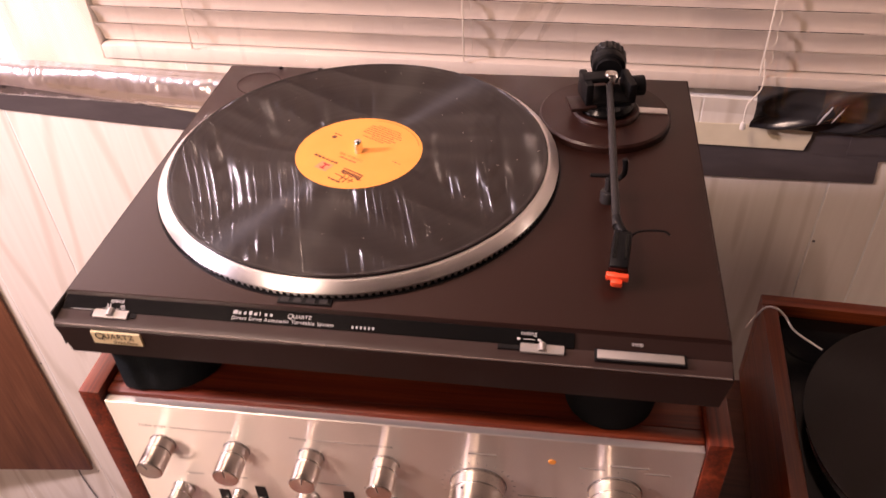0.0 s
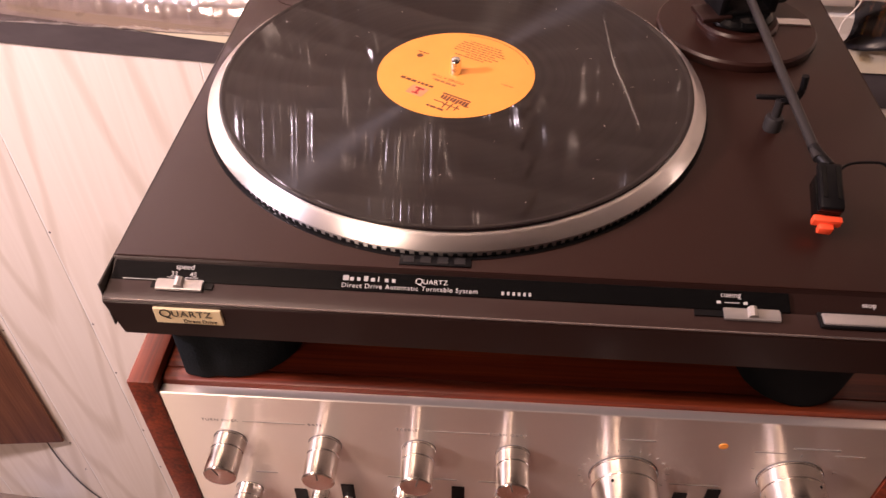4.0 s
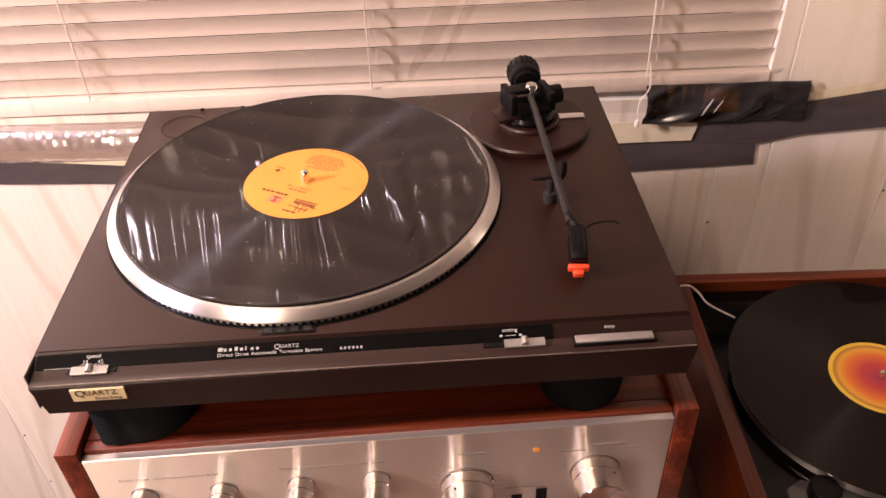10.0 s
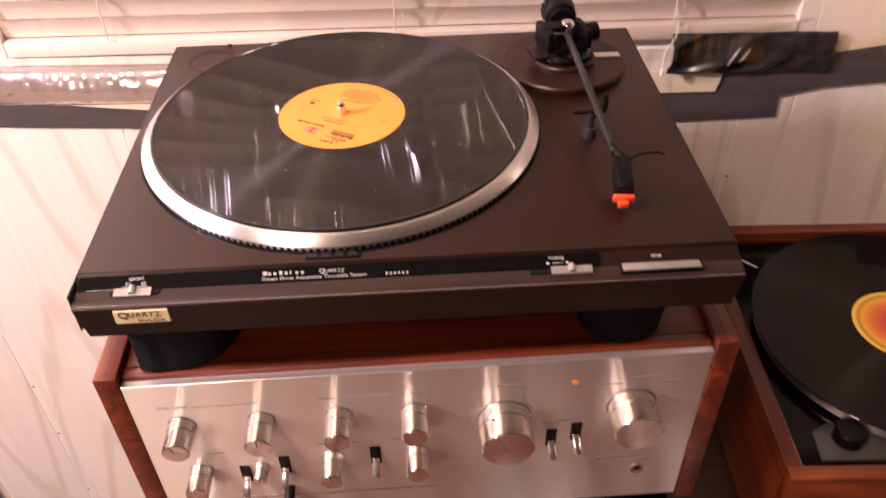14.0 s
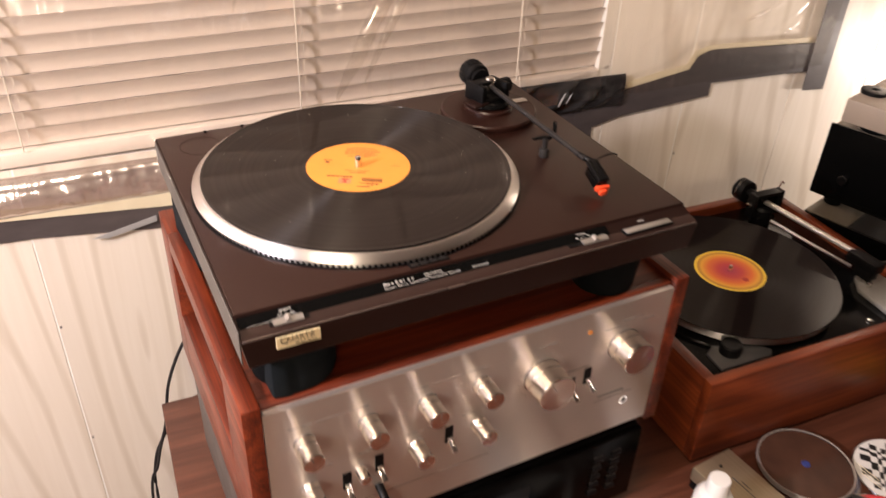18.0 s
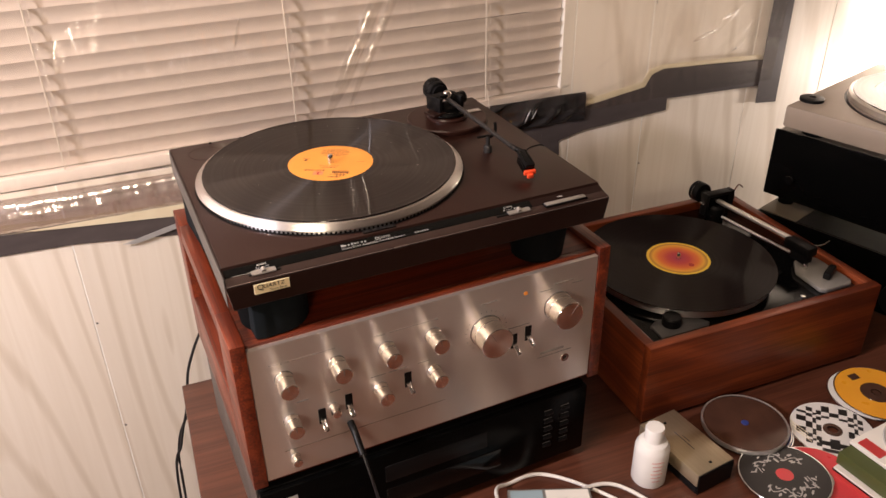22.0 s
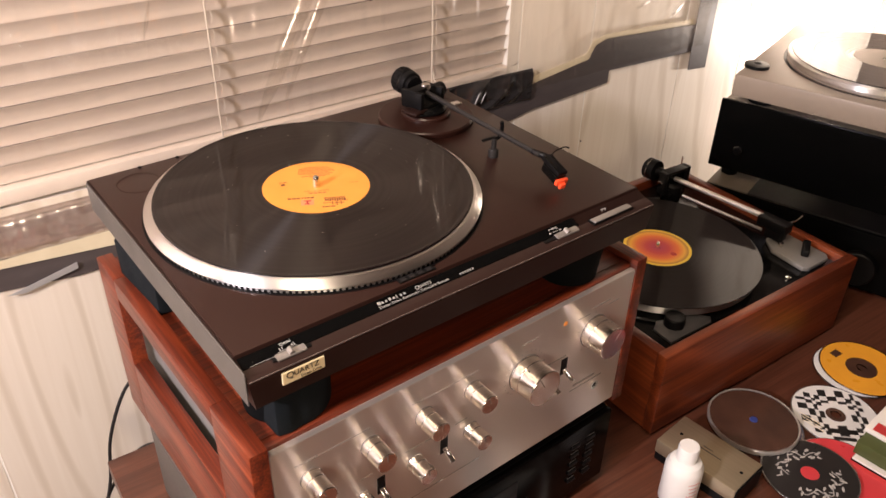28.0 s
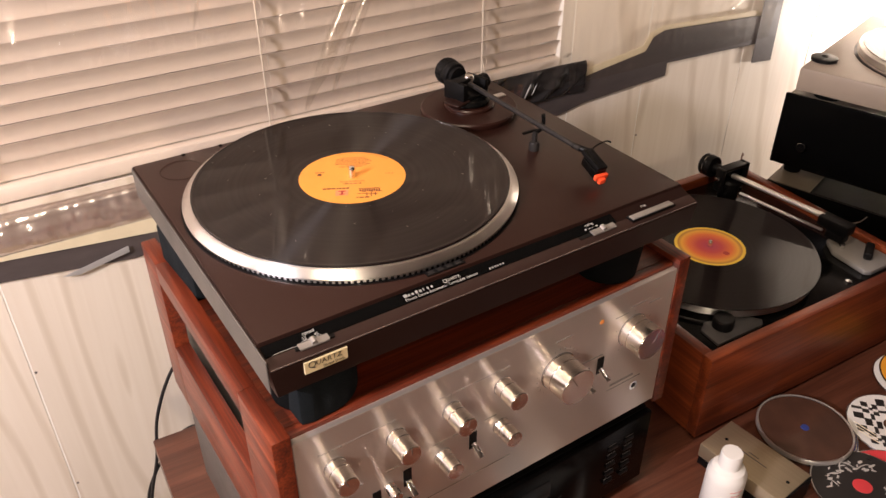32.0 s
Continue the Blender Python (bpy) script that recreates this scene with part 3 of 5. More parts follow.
def bulge(u, v):
    s = math.sqrt(max(0.0, 1 - (2 * v - 1) ** 2))
    dent = 0.0012 * noise.noise((u * 30, v * 1.5, 2.7)) + (0.0016 - 0.0014 * v) * noise.noise((u * 70, v * 9, 8.1))
    return WALL_Y - 0.003 - s * (0.020 + 0.006 * noise.noise((u * 6, 0.5, 3.3)) + dent)


roll = part("gathered_film", sheet(-0.47, 0.44, -0.152, -0.098, 320, 24, bulge), CRINKLE)
roll.visible_shadow = False
tagged(roll, "crinkled shiny gathered edge of plastic film below the blind", "plastic film")


# tapes on the wall
def tape(pts, y0, material, label, category):
    bm = bmesh.new()
    pts = [Vector((x, 0, z)) for x, z in pts]
    f = bm.faces.new([bm.verts.new((p.x, y0, p.z)) for p in pts])
    r = bmesh.ops.extrude_face_region(bm, geom=[f])
    bmesh.ops.translate(bm, verts=[v for v in r["geom"] if isinstance(v, bmesh.types.BMVert)], vec=(0, 0.0008, 0))
    bmesh.ops.recalc_face_normals(bm, faces=bm.faces[:])
    return tagged(part("tape_strip", bm, material, smooth=False), label, category)


TY = WALL_Y - 0.0025
tape([(0.570, -0.116), (0.620, -0.110), (0.716, -0.099), (0.722, -0.141), (0.657, -0.156), (0.570, -0.150)], TY - 0.0006, TAPE, "crumpled black tape patch between two strips", "tape")
tape([(-0.50, -0.138), (-0.31, -0.152), (-0.17, -0.162), (-0.03, -0.172), (0.20, -0.170), (0.20, -0.200), (-0.03, -0.206), (-0.18, -0.190), (-0.31, -0.187), (-0.50, -0.180)], TY, TAPE, "dull black tape strip sealing film below the window", "tape")
tape([(0.20, -0.154), (0.572, -0.147), (0.656, -0.154), (0.659, -0.186), (0.50, -0.193), (0.20, -0.200)], TY, TAPE, "dull black tape strip below the window corner", "tape")
tape([(0.62, -0.150), (0.885, -0.131), (0.885, -0.108), (1.100, -0.112), (1.100, -0.060), (0.870, -0.048), (0.845, -0.056), (0.832, -0.078), (0.704, -0.098), (0.62, -0.110)], TY - 0.0012, TAPE, "black tape strip stepping along the panelled wall", "tape")
tape([(1.099, -0.148), (1.150, -0.152), (1.135, 0.98), (1.092, 0.98)], TY - 0.0024, TAPE, "upright black tape strip at the film edge", "tape")
tape([(0.60, -0.100), (0.704, -0.098), (0.832, -0.078), (0.845, -0.056), (0.870, -0.048), (1.092, -0.058), (1.092, -0.049), (0.868, -0.040), (0.838, -0.047), (0.826, -0.068), (0.704, -0.086), (0.60, -0.090)], TY - 0.0006, MASKING, "yellowed masking tape edge under black tape", "tape")
tape([(-0.40, -0.130), (-0.20, -0.142), (0.02, -0.150), (0.02, -0.175), (-0.20, -0.158), (-0.40, -0.138)], TY - 0.0018, MASKING, "yellowed masking tape edge below the film", "tape")
tape([(-0.115, -0.203), (-0.03, -0.183), (-0.03, -0.192), (-0.095, -0.206)], TY - 0.004, SILVERTAPE, "silver scrap of tape on the black strip", "tape")
tape([(0.20, -0.126), (0.578, -0.1164), (0.577, -0.130), (0.573, -0.1466), (0.20, -0.152)], TY - 0.0030, MASKING, "torn yellowed masking tape above black tape", "tape")


def folds(u, v):
    """Pleats that curve up from the lower left and flatten to the right."""
    s = math.sin(math.pi * min(1, max(0, v))) ** 0.5
    w = (u - 0.55 * v) * 3.1 + 0.5 * v * v + 0.5 * noise.noise((u * 2.2, v * 1.6, 5.5))
    pleat = (0.5 + 0.5 * math.sin(2 * math.pi * w)) ** 2.2
    return WALL_Y - 0.006 - s * (0.004 + 0.013 * pleat * max(0.15, 1 - 0.9 * u)) - 0.002 * noise.noise((u * 9, v * 5, 2.2))


lump = part("plastic_scrap", sheet(0.508, 0.703, -0.121, -0.068, 90, 50, folds), BAG)
tagged(lump, "crumpled shiny black plastic stuck to the wall", "plastic scrap")
# two pale strips for the bright glints on the scrap's folds
for row in ((0.574, -0.103, 0.586, -0.078, 0.0013, 0.0010), (0.588, -0.099, 0.598, -0.080, 0.0009, 0.0008)):
    crease(*row, MILKYGLINT, lump, 0.0235)

# desk
desk = thing("desk", pose(0.72, -0.1, -1.36), "dark brown wood-grain desk against the wall", "desk")
desk.matrix_world = pose(0, 0, 0)
part("desktop", box(-0.072, 1.70, -0.60, 0.395, DESK_Z - 0.03, DESK_Z, 0.002), DESK, desk)
for x in (-0.06, 1.66):
    part("side_panel", box(x, x + 0.025, -0.56, 0.38, -1.36, DESK_Z - 0.03), DESK, desk)

# ---- black direct-drive turntable ----
TT = thing("turntable", pose(0, 0, 0, 0, 0, 3.4), "black direct-drive turntable with silver platter on the amplifier", "turntable")
W, D = 0.440, 0.353
plinth = [(0.000, -0.001), (0.001, 0.001), (0.0045, 0.0022), (0.0115, 0.0035), (0.0115, 0.0032), (0.0225, 0.0075), (0.0235, 0.0095), (D, 0.0095), (D + 0.0005, 0.009), (D - 0.004, -0.028), (0.003, -0.028), (0.002, -0.027)]
bm = sweep(plinth, 0, W)
for v in bm.verts:
    if v.co.z < -0.02:
        v.co.x += 0.004 if v.co.x < 0.1 else -0.004
part("plinth", bm, DECKSIDE, TT, smooth=False)
part("side_cheek", box(-0.0012, -0.0001, 0.003, D - 0.001, -0.0225, 0.0085, 0.0004, 1), SIDEGREY, TT, "grey side cheek")
part("deck_plate", box(0.0015, W - 0.0015, 0.0236, D - 0.001, 0.0088, 0.0104, 0.0005), DECK, TT)
# front bezel
bez = pose(0, 0.0117, 0.0036, 21)
part("bezel_strip", sweep([(0.0008, 0.0014), (0.0045, 0.0030), (0.0114, 0.0043), (0.0114, 0.0036), (0.0045, 0.0024), (0.0008, 0.0008)], 0.001, W - 0.001), BEZEL, TT, "dark bronze front strip")
part("glossy_strip", box(0.002, 0.345, 0.0004, 0.0108, 0.0003, 0.0009), GLOSSBLACK, TT, "glossy black strip with white print", bez)
# thin pale strip for the highlight along the lower front edge
part("edge_line", box(0.001, W - 0.001, 0.0, 0.0012, 0.0004, 0.0015, 0.0003, 1), EDGE, TT, "", pose(0, 0, 0))


def lever(x0, x1):
    lv = part("slider_lever", sweep([(0.0, 0.0), (0.006, 0.0012), (0.0062, 0.0022), (0.003, 0.0024), (0.0, 0.0012)], x0, x1), LEVERGREY, TT, "silver slider lever", pose(0, 0.0055, 0.0042))
    part("lever_ridge", tube([((x0 + x1) / 2, 0.0005, 0.0022), ((x0 + x1) / 2, 0.0058, 0.0034)], 0.0024, 8, 2), LEVERGREY, lv)
    return lv


part("slider_slot", box(0.024, 0.056, 0.0074, 0.0112, 0.0036, 0.0047), BLACK, TT)
part("slider_slot", box(0.298, 0.340, 0.0074, 0.0112, 0.0036, 0.0047), BLACK, TT)
lever(0.027, 0.051)
lever(0.312, 0.339)
part("stop_frame", box(0.3575, 0.4125, 0.0035, 0.0130, 0.0036, 0.0056, 0.0005), BLACK, TT)
part("stop_button", box(0.359, 0.411, 0.0045, 0.0115, 0.0046, 0.0066, 0.0006), LEVERGREY, TT, "long silver stop button")
for k, (w, h) in enumerate(((0.0030, 0.0028), (0.0020, 0.0019), (0.0018, 0.0019), (0.0021, 0.0028), (0.0021, 0.0019), (0.0007, 0.0028), (0.0018, 0.0019), (0.0018, 0.0019))):
    bars("maker_mark", [(0.1220 + k * 0.0036, 0.0058, w, h)], bez @ pose(0, 0, 0.0009), MARKINK, TT, "white maker mark")
words("quartz_print", "Q", 0.0050, bez @ pose(0.1590, 0.0054, 0.0009), WHITEINK, TT)
words("quartz_print", "UARTZ", 0.0037, bez @ pose(0.1630, 0.0058, 0.0009), WHITEINK, TT, space=1.1)
words("strip_print", "Direct Drive Automatic Turntable System", 0.0036, bez @ pose(0.1215, 0.0020, 0.0009), WHITEINK, TT, space=1.12)
for k in range(6):
    bars("model_print", [(0.2030 + k * 0.0027, 0.0020, 0.0014, 0.0019)], bez @ pose(0, 0, 0.0009), MARKINK, TT)
words("speed_print", "speed", 0.0042, bez @ pose(0.0345, 0.0072, 0.0009), WHITEINK, TT)
words("speed_print", "33", 0.0038, bez @ pose(0.0325, 0.0032, 0.0009), WHITEINK, TT)
words("speed_print", "45", 0.0038, bez @ pose(0.0425, 0.0032, 0.0009), WHITEINK, TT)
bars("tick_marks", [(0.031, 0.0024, 0.0068, 0.0003), (0.0375, 0.0003, 0.0003, 0.0024), (0.0405, 0.0024, 0.0068, 0.0003), (0.0405, 0.0003, 0.0003, 0.0024), (0.008, 0.0006, 0.02, 0.0003)], bez @ pose(0, 0, 0.0009), WHITEINK, TT)
words("cueing_print", "cueing", 0.0040, bez @ pose(0.3115, 0.0072, 0.0009), WHITEINK, TT)
bars("cue_marks", [(0.3095, 0.0036, 0.002, 0.0014), (0.3135, 0.0041, 0.007, 0.0004), (0.3225, 0.0036, 0.002, 0.0014)], bez @ pose(0, 0, 0.0009), WHITEINK, TT)
words("stop_print", "stop", 0.0040, pose(0.380, 0.0165, 0.0062, 20), WHITEINK, TT)
# badge on the front
badge = part("badge", box(0.0258, 0.0612, -0.0012, 0.0012, -0.0135, -0.0026, 0.0003, 1), GOLD, TT, "gold badge with black lettering")
words("badge_print", "Q", 0.0084, pose(0.0285, -0.0014, -0.0086, 90), BLACKINK, badge)
words("badge_print", "UARTZ", 0.0062, pose(0.0350, -0.0014, -0.0078, 90), BLACKINK, badge, space=1.1)
words("badge_print", "Direct Drive", 0.0034, pose(0.0405, -0.0014, -0.0121, 90), BLACKINK, badge)
# feet
for x, y in ((0.046, 0.052), (W - 0.066, 0.046), (0.052, D - 0.075), (W - 0.056, D - 0.075)):
    ft = part("foot", lathe([(0, -0.0760), (0.031, -0.0760), (0.0315, -0.073), (0.034, -0.050), (0.037, -0.030), (0.038, -0.0235), (0, -0.0235)], 36), RUBBER, TT, "", pose(x, y, 0))

arc = [(0.048 + 0.040 * math.sin(radians(a)), 0.062 - 0.040 * math.cos(radians(a))) for a in range(-8, 100, 9)]
part("felt_pad", prism([(0.022, 0.0120), (0.034, 0.0100)] + [(x, y - 0.0105) for x, y in arc] + [(0.086, 0.095), (0.018, 0.095)], -0.0765, -0.0300, 0.0025), FELT, TT, "dark felt pad under the front foot")
part("felt_pad", prism([(0.006, 0.215), (0.060, 0.215), (0.060, 0.300), (0.000, 0.300)], -0.0765, -0.0300, 0.0025), FELT, TT, "dark felt pad under the rear foot")

# platter, record
PC = (0.1684, 0.1921)
platter = part("platter", lathe([(0, 0.0106), (0.1580, 0.0106), (0.1592, 0.0112), (0.1598, 0.0150), (0.1590, 0.0160), (0.1540, 0.0202), (0.1526, 0.0208), (0, 0.0206)], 160), SILVER, TT, "silver cast platter with dotted rim", pose(*PC, 0))
part("platter_well", lathe([(0.155, 0.0101), (0.1616, 0.0101), (0.1616, 0.0107), (0.155, 0.0107)], 96), BLACK, TT, "", pose(*PC, 0))
dots = bmesh.new()
for k in range(200):
    a = 2 * math.pi * k / 200
    join(dots, box(-0.0004, 0.0008, -0.0012, 0.0012, -0.0014, 0.0008), Matrix.Rotation(a, 4, "Z") @ Matrix.Translation((0.1592, 0, 0.0130)) @ Matrix.Rotation(radians(8), 4, "Y"))
tagged(part("strobe_dots", dots, BLACK, platter, "black strobe dots round the rim", smooth=False), kind="stuff")
part("strobe_window", box(-0.0185, 0.0185, -0.0028, 0.0040, 0.0, 0.0014, 0.0004), BLACK, TT, "strobe light window", pose(PC[0], PC[1] - 0.1635, 0.0102))
for k in range(4):
    part("strobe_slot", box(-0.0165 + k * 0.0088, -0.0110 + k * 0.0088, -0.0018, 0.0028, 0.0012, 0.0018), ARMGREY, TT, "", pose(PC[0], PC[1] - 0.1635, 0.0102))

rec_m = TT.matrix_world @ pose(*PC, 0.0208)
record = thing("record", rec_m, "black vinyl record with orange label on the platter", "record")
prof = [(0.0036, 0.0), (0.1505, 0.0), (0.1513, 0.0006), (0.1511, 0.0014), (0.1502, 0.0019), (0.1490, 0.0018), (0.1478, 0.0013)]
prof += [(0.1470, 0.00120)]
prof += [(0.0600, 0.0012), (0.0510, 0.0012), (0.0036, 0.0012)]
part("disc", lathe(prof, 160), VINYL, record)
lbl = part("label", lathe([(0.0036, 0.0012), (0.0510, 0.0012), (0.0512, 0.00145), (0.0036, 0.00150)], 72), ORANGE, record, "orange paper label with brown print")
LM = pose(0, 0, 0.00152, 0, 0, 180)


INKPALE = mat("faded_ink", (0.40, 0.15, 0.04), rough=0.7)
LR = LM @ pose(0, 0, 0, 0, 0, -28)


def print_line(x, y, w, h, material, m=LR):
    """A line of small print as dashes of uneven length, one to a word."""
    bm, a = bmesh.new(), x
    while a < x + w:
        n = min(random.uniform(0.0016, 0.0048), x + w - a)
        box(a, a + n, y, y + h, 0, 0.00012, bm=bm)
        a += n + 0.0008
    part("label_print", bm, material, lbl, "", m, smooth=False)


for k, (w, x) in enumerate(((0.024, 0.000), (0.030, 0.001), (0.034, 0.000), (0.036, -0.001), (0.030, 0.002), (0.034, 0.000), (0.020, -0.004), (0.022, 0.002))):
    print_line(x - w / 2, -0.0395 + k * 0.0027, w, 0.0011, INKPALE)
words("title_print", "COMES A TIME", 0.0036, LR @ pose(0, 0.0085, 0), INKPALE, lbl, "CENTER")
print_line(-0.0085, 0.0130, 0.017, 0.0020, INKPALE)
print_line(0.0030, 0.0215, 0.0115, 0.0022, INK)
print_line(0.0160, 0.0215, 0.0115, 0.0022, INK)
print_line(0.0275, -0.0105, 0.008, 0.0010, INK)
print_line(-0.040, -0.004, 0.008, 0.0009, INKPALE)
part("label_dot", lathe([(0, 0), (0.0022, 0), (0.0022, 0.00012), (0, 0.00012)], 16), INK, lbl, "", LR @ pose(0.0315, -0.0055, 0))
part("label_mark", box(0.0035, 0.0155, 0.0262, 0.0360, 0, 0.00010), PINKMARK, lbl, "pink square mark", LR)
tm = bmesh.new()
box(0.0085, 0.0102, 0.0275, 0.0345, 0.0001, 0.00022, bm=tm)
box(0.0060, 0.0125, 0.0275, 0.0290, 0.0001, 0.00022, bm=tm)
box(0.0070, 0.0118, 0.0332, 0.0345, 0.0001, 0.00022, bm=tm)
part("mark_sign", tm, INKRED, lbl, "red sign", LR, smooth=False)
bm = bmesh.new()
for k in range(9):
    box(-0.026 + k * 0.0022, -0.0244 + k * 0.0022, 0.0262, 0.0262 + 0.0050 - 0.0002 * (k % 3) * 3, 0, 0.00012, bm=bm)
box(-0.026, -0.006, 0.0240, 0.0252, 0, 0.00012, bm=bm)
for x, y, w, h in ((-0.022, 0.0318, 0.0008, 0.006), (-0.018, 0.0318, 0.0008, 0.008), (-0.014, 0.0318, 0.0008, 0.007), (-0.024, 0.0345, 0.012, 0.0008), (-0.012, 0.0335, 0.007, 0.0008), (-0.028, 0.0300, 0.004, 0.0007)):
    box(x, x + w, y, y + h, 0, 0.00012, bm=bm)
part("label_drawing", bm, INK, lbl, "brown drawing of a wagon", LR, smooth=False)
print_line(-0.016, 0.0400, 0.012, 0.0018, INK)
rim = bmesh.new()
for k in range(34):
    a = radians(196 + k * 2.0)
    join(rim, box(-0.0003, 0.0003, -0.0006, 0.0006, 0, 0.00012), pose(0.0485 * math.cos(a), 0.0485 * math.sin(a), 0, 0, 0, math.degrees(a)))
part("rim_print", rim, INKPALE, lbl, "", LM, smooth=False)
part("spindle", lathe([(0, -0.004), (0.0035, -0.004), (0.0035, 0.0095), (0.0028, 0.0115), (0.0012, 0.0125), (0, 0.0127)], 20), CHROME, TT, "chrome spindle", pose(*PC, 0.0208))

specks = bmesh.new()
for k in range(45):
    a, r = random.uniform(0, 2 * math.pi), 0.054 + 0.092 * math.sqrt(random.random())
    ln, wd = random.choice((0.0003, 0.0004, 0.0005, 0.0011)), random.uniform(0.00012, 0.00022)
    join(specks, box(-ln, ln, -wd, wd, 0.0012, 0.00135), pose(r * math.cos(a), r * math.sin(a), 0, 0, 0, random.uniform(0, 180)))
tagged(part("dust_specks", specks, DUST, record, "pale dust specks and lint", smooth=False), kind="stuff")

# tonearm
PV = Vector((0.3640, 0.2785, 0))
part("arm_base", lathe([(0, 0.0104), (0.0550, 0.0104), (0.0556, 0.0120), (0.0556, 0.0160), (0.0540, 0.0176), (0.0290, 0.0180), (0, 0.0180)], 72), DECK, TT, "round arm base plate", pose(PV.x, PV.y, 0))
part("arm_hub", lathe([(0, 0.0176), (0.0285, 0.0176), (0.0285, 0.0205), (0.0270, 0.0222), (0, 0.0224)], 48), DECK, TT, "", pose(PV.x, PV.y, 0))
part("arm_ring", lathe([(0.0, 0.0222), (0.0215, 0.0222), (0.0235, 0.0240), (0.0235, 0.0258), (0.0205, 0.0285), (0, 0.0290)], 48), GLOSSBLACK, TT, "glossy black ring", pose(PV.x, PV.y, 0))
part("index_plate", box(0.016, 0.049, -0.0045, 0.0045, 0.0172, 0.0192, 0.0006), SILVER, TT, "silver index plate", pose(PV.x + 0.003, PV.y + 0.004, 0, 0, 0, -2))
bm = bmesh.new()
box(-0.0215, -0.0150, -0.015, 0.015, 0.029, 0.049, 0.0015, bm=bm)
box(0.0150, 0.0215, -0.015, 0.015, 0.029, 0.046, 0.0015, bm=bm)
box(-0.0215, 0.0215, -0.015, 0.015, 0.028, 0.032, 0.0015, bm=bm)
box(-0.0215, 0.0060, -0.007, 0.007, 0.0455, 0.0500, 0.0012, bm=bm)
TILT = pose(PV.x, PV.y + 0.006, 0, 0, 0, 14)
part("gimbal_frame", bm, BLACK, TT, "", TILT)
part("bias_plate", box(-0.034, -0.012, -0.018, 0.004, 0.0265, 0.0300, 0.001), DECKSIDE, TT, "", TILT)
part("bearing_cap", lathe([(0, 0.044), (0.0058, 0.044), (0.0058, 0.0500), (0.0045, 0.0520), (0, 0.0522)], 20), CHROME, TT, "", TILT @ pose(0.002, -0.002, 0))
part("bias_knob", lathe([(0, 0), (0.0085, 0), (0.0085, 0.009), (0, 0.0095)], 24), BLACK, TT, "", TILT @ pose(0.0215, -0.002, 0.038, 0, 90))
a0, a1 = Vector((0.3655, 0.2860, 0.0425)), Vector((0.3690, 0.0945, 0.0375))
part("arm_tube", tube([a0, a0.lerp(a1, 0.5), a1], 0.0029, 16, 4), ARMGREY, TT, "straight dark grey arm tube")
dirn = (a0 - a1).normalized()
cw = dirn.to_track_quat("Z", "Y").to_matrix().to_4x4()
wt = part("counterweight", lathe([(0, 0.016), (0.0110, 0.016), (0.0110, 0.021), (0.0138, 0.022), (0.0146, 0.024), (0.0146, 0.029), (0.0136, 0.030), (0.0148, 0.031), (0.0148, 0.043), (0.0134, 0.045), (0, 0.045)], 40), BLACK, TT, "black ribbed counterweight", Matrix.Translation(a0) @ cw)
for k in range(18):
    part("grip_rib", box(0.0142, 0.0155, -0.0009, 0.0009, 0.033, 0.043), BLACK, wt, "", pose(0, 0, 0, 0, 0, k * 20))
# headshell
h0 = Vector((0.3735, 0.0930, 0.0375))
hm = Matrix.Translation(h0) @ (Vector((-0.10, -1, -0.30)).to_track_quat("Y", "Z").to_matrix().to_4x4())
shell = part("headshell", box(-0.0060, 0.0060, 0.003, 0.032, -0.002, 0.0030, 0.0012), BLACK, TT, "black headshell", hm)
for sx in (-0.0045, 0.0025):
    part("shell_slot", box(sx, sx + 0.002, 0.006, 0.026, 0.0029, 0.0034), GLOSSBLACK, shell)
part("finger_lift", tube([(-0.0055, 0.006, 0.001), (-0.009, 0.003, 0.0022), (-0.016, 0.001, 0.0026), (-0.026, 0.000, 0.0024), (-0.030, 0.002, 0.0014)], 0.0008, 8), BLACK, shell)
part("arm_collar", tube([a1 + Vector((0, 0.010, 0)), a1 + Vector((0.001, 0.003, 0)), h0 + Vector((0.0, -0.004, -0.001))], 0.0033, 14, 4), BLACK, TT)
cart = part("cartridge", box(-0.0064, 0.0064, 0.008, 0.031, -0.012, -0.0022, 0.001), GLOSSBLACK, TT, "black cartridge", hm)
part("stylus_guard", box(-0.0074, 0.0074, 0.0312, 0.0350, -0.0110, -0.0050, 0.001), STYLUSRED, cart, "orange-red stylus holder")
part("stylus_tab", box(-0.0038, 0.0038, 0.0340, 0.0380, -0.0140, -0.0080, 0.001), STYLUSRED, cart)
# arm rest
RP = (0.3655, 0.1600)
part("rest_post", lathe([(0, 0.010), (0.0056, 0.010), (0.0056, 0.018), (0.0050, 0.0195), (0.0028, 0.020), (0.0028, 0.031), (0, 0.031)], 20), ARMGREY, TT, "", pose(*RP, 0))
part("rest_clip", tube([(0.0, 0, 0.0300), (0.0060, 0, 0.0310), (0.0098, 0, 0.0350), (0.0104, 0, 0.0410), (0.0096, 0, 0.0480)], 0.0021, 8), BLACK, TT, "", pose(*RP, 0))
part("cue_platform", box(-0.014, 0.004, -0.0018, 0.0018, 0.0298, 0.0322, 0.0008), BLACK, TT, "", pose(RP[0], RP[1] + 0.003, 0))
# rear hinges and adaptor recess
part("adaptor_recess", lathe([(0.0200, 0.0102), (0.0210, 0.0102), (0.0210, 0.01065), (0.0200, 0.01065)], 40), DECK, TT, "", pose(0.040, D - 0.035, 0))
for x in (0.052, 0.092):
    part("hinge_pin", lathe([(0, 0), (0.0020, 0), (0.0020, 0.0035), (0, 0.004)], 12), BLACK, TT, "", pose(x, D - 0.004, 0.008))
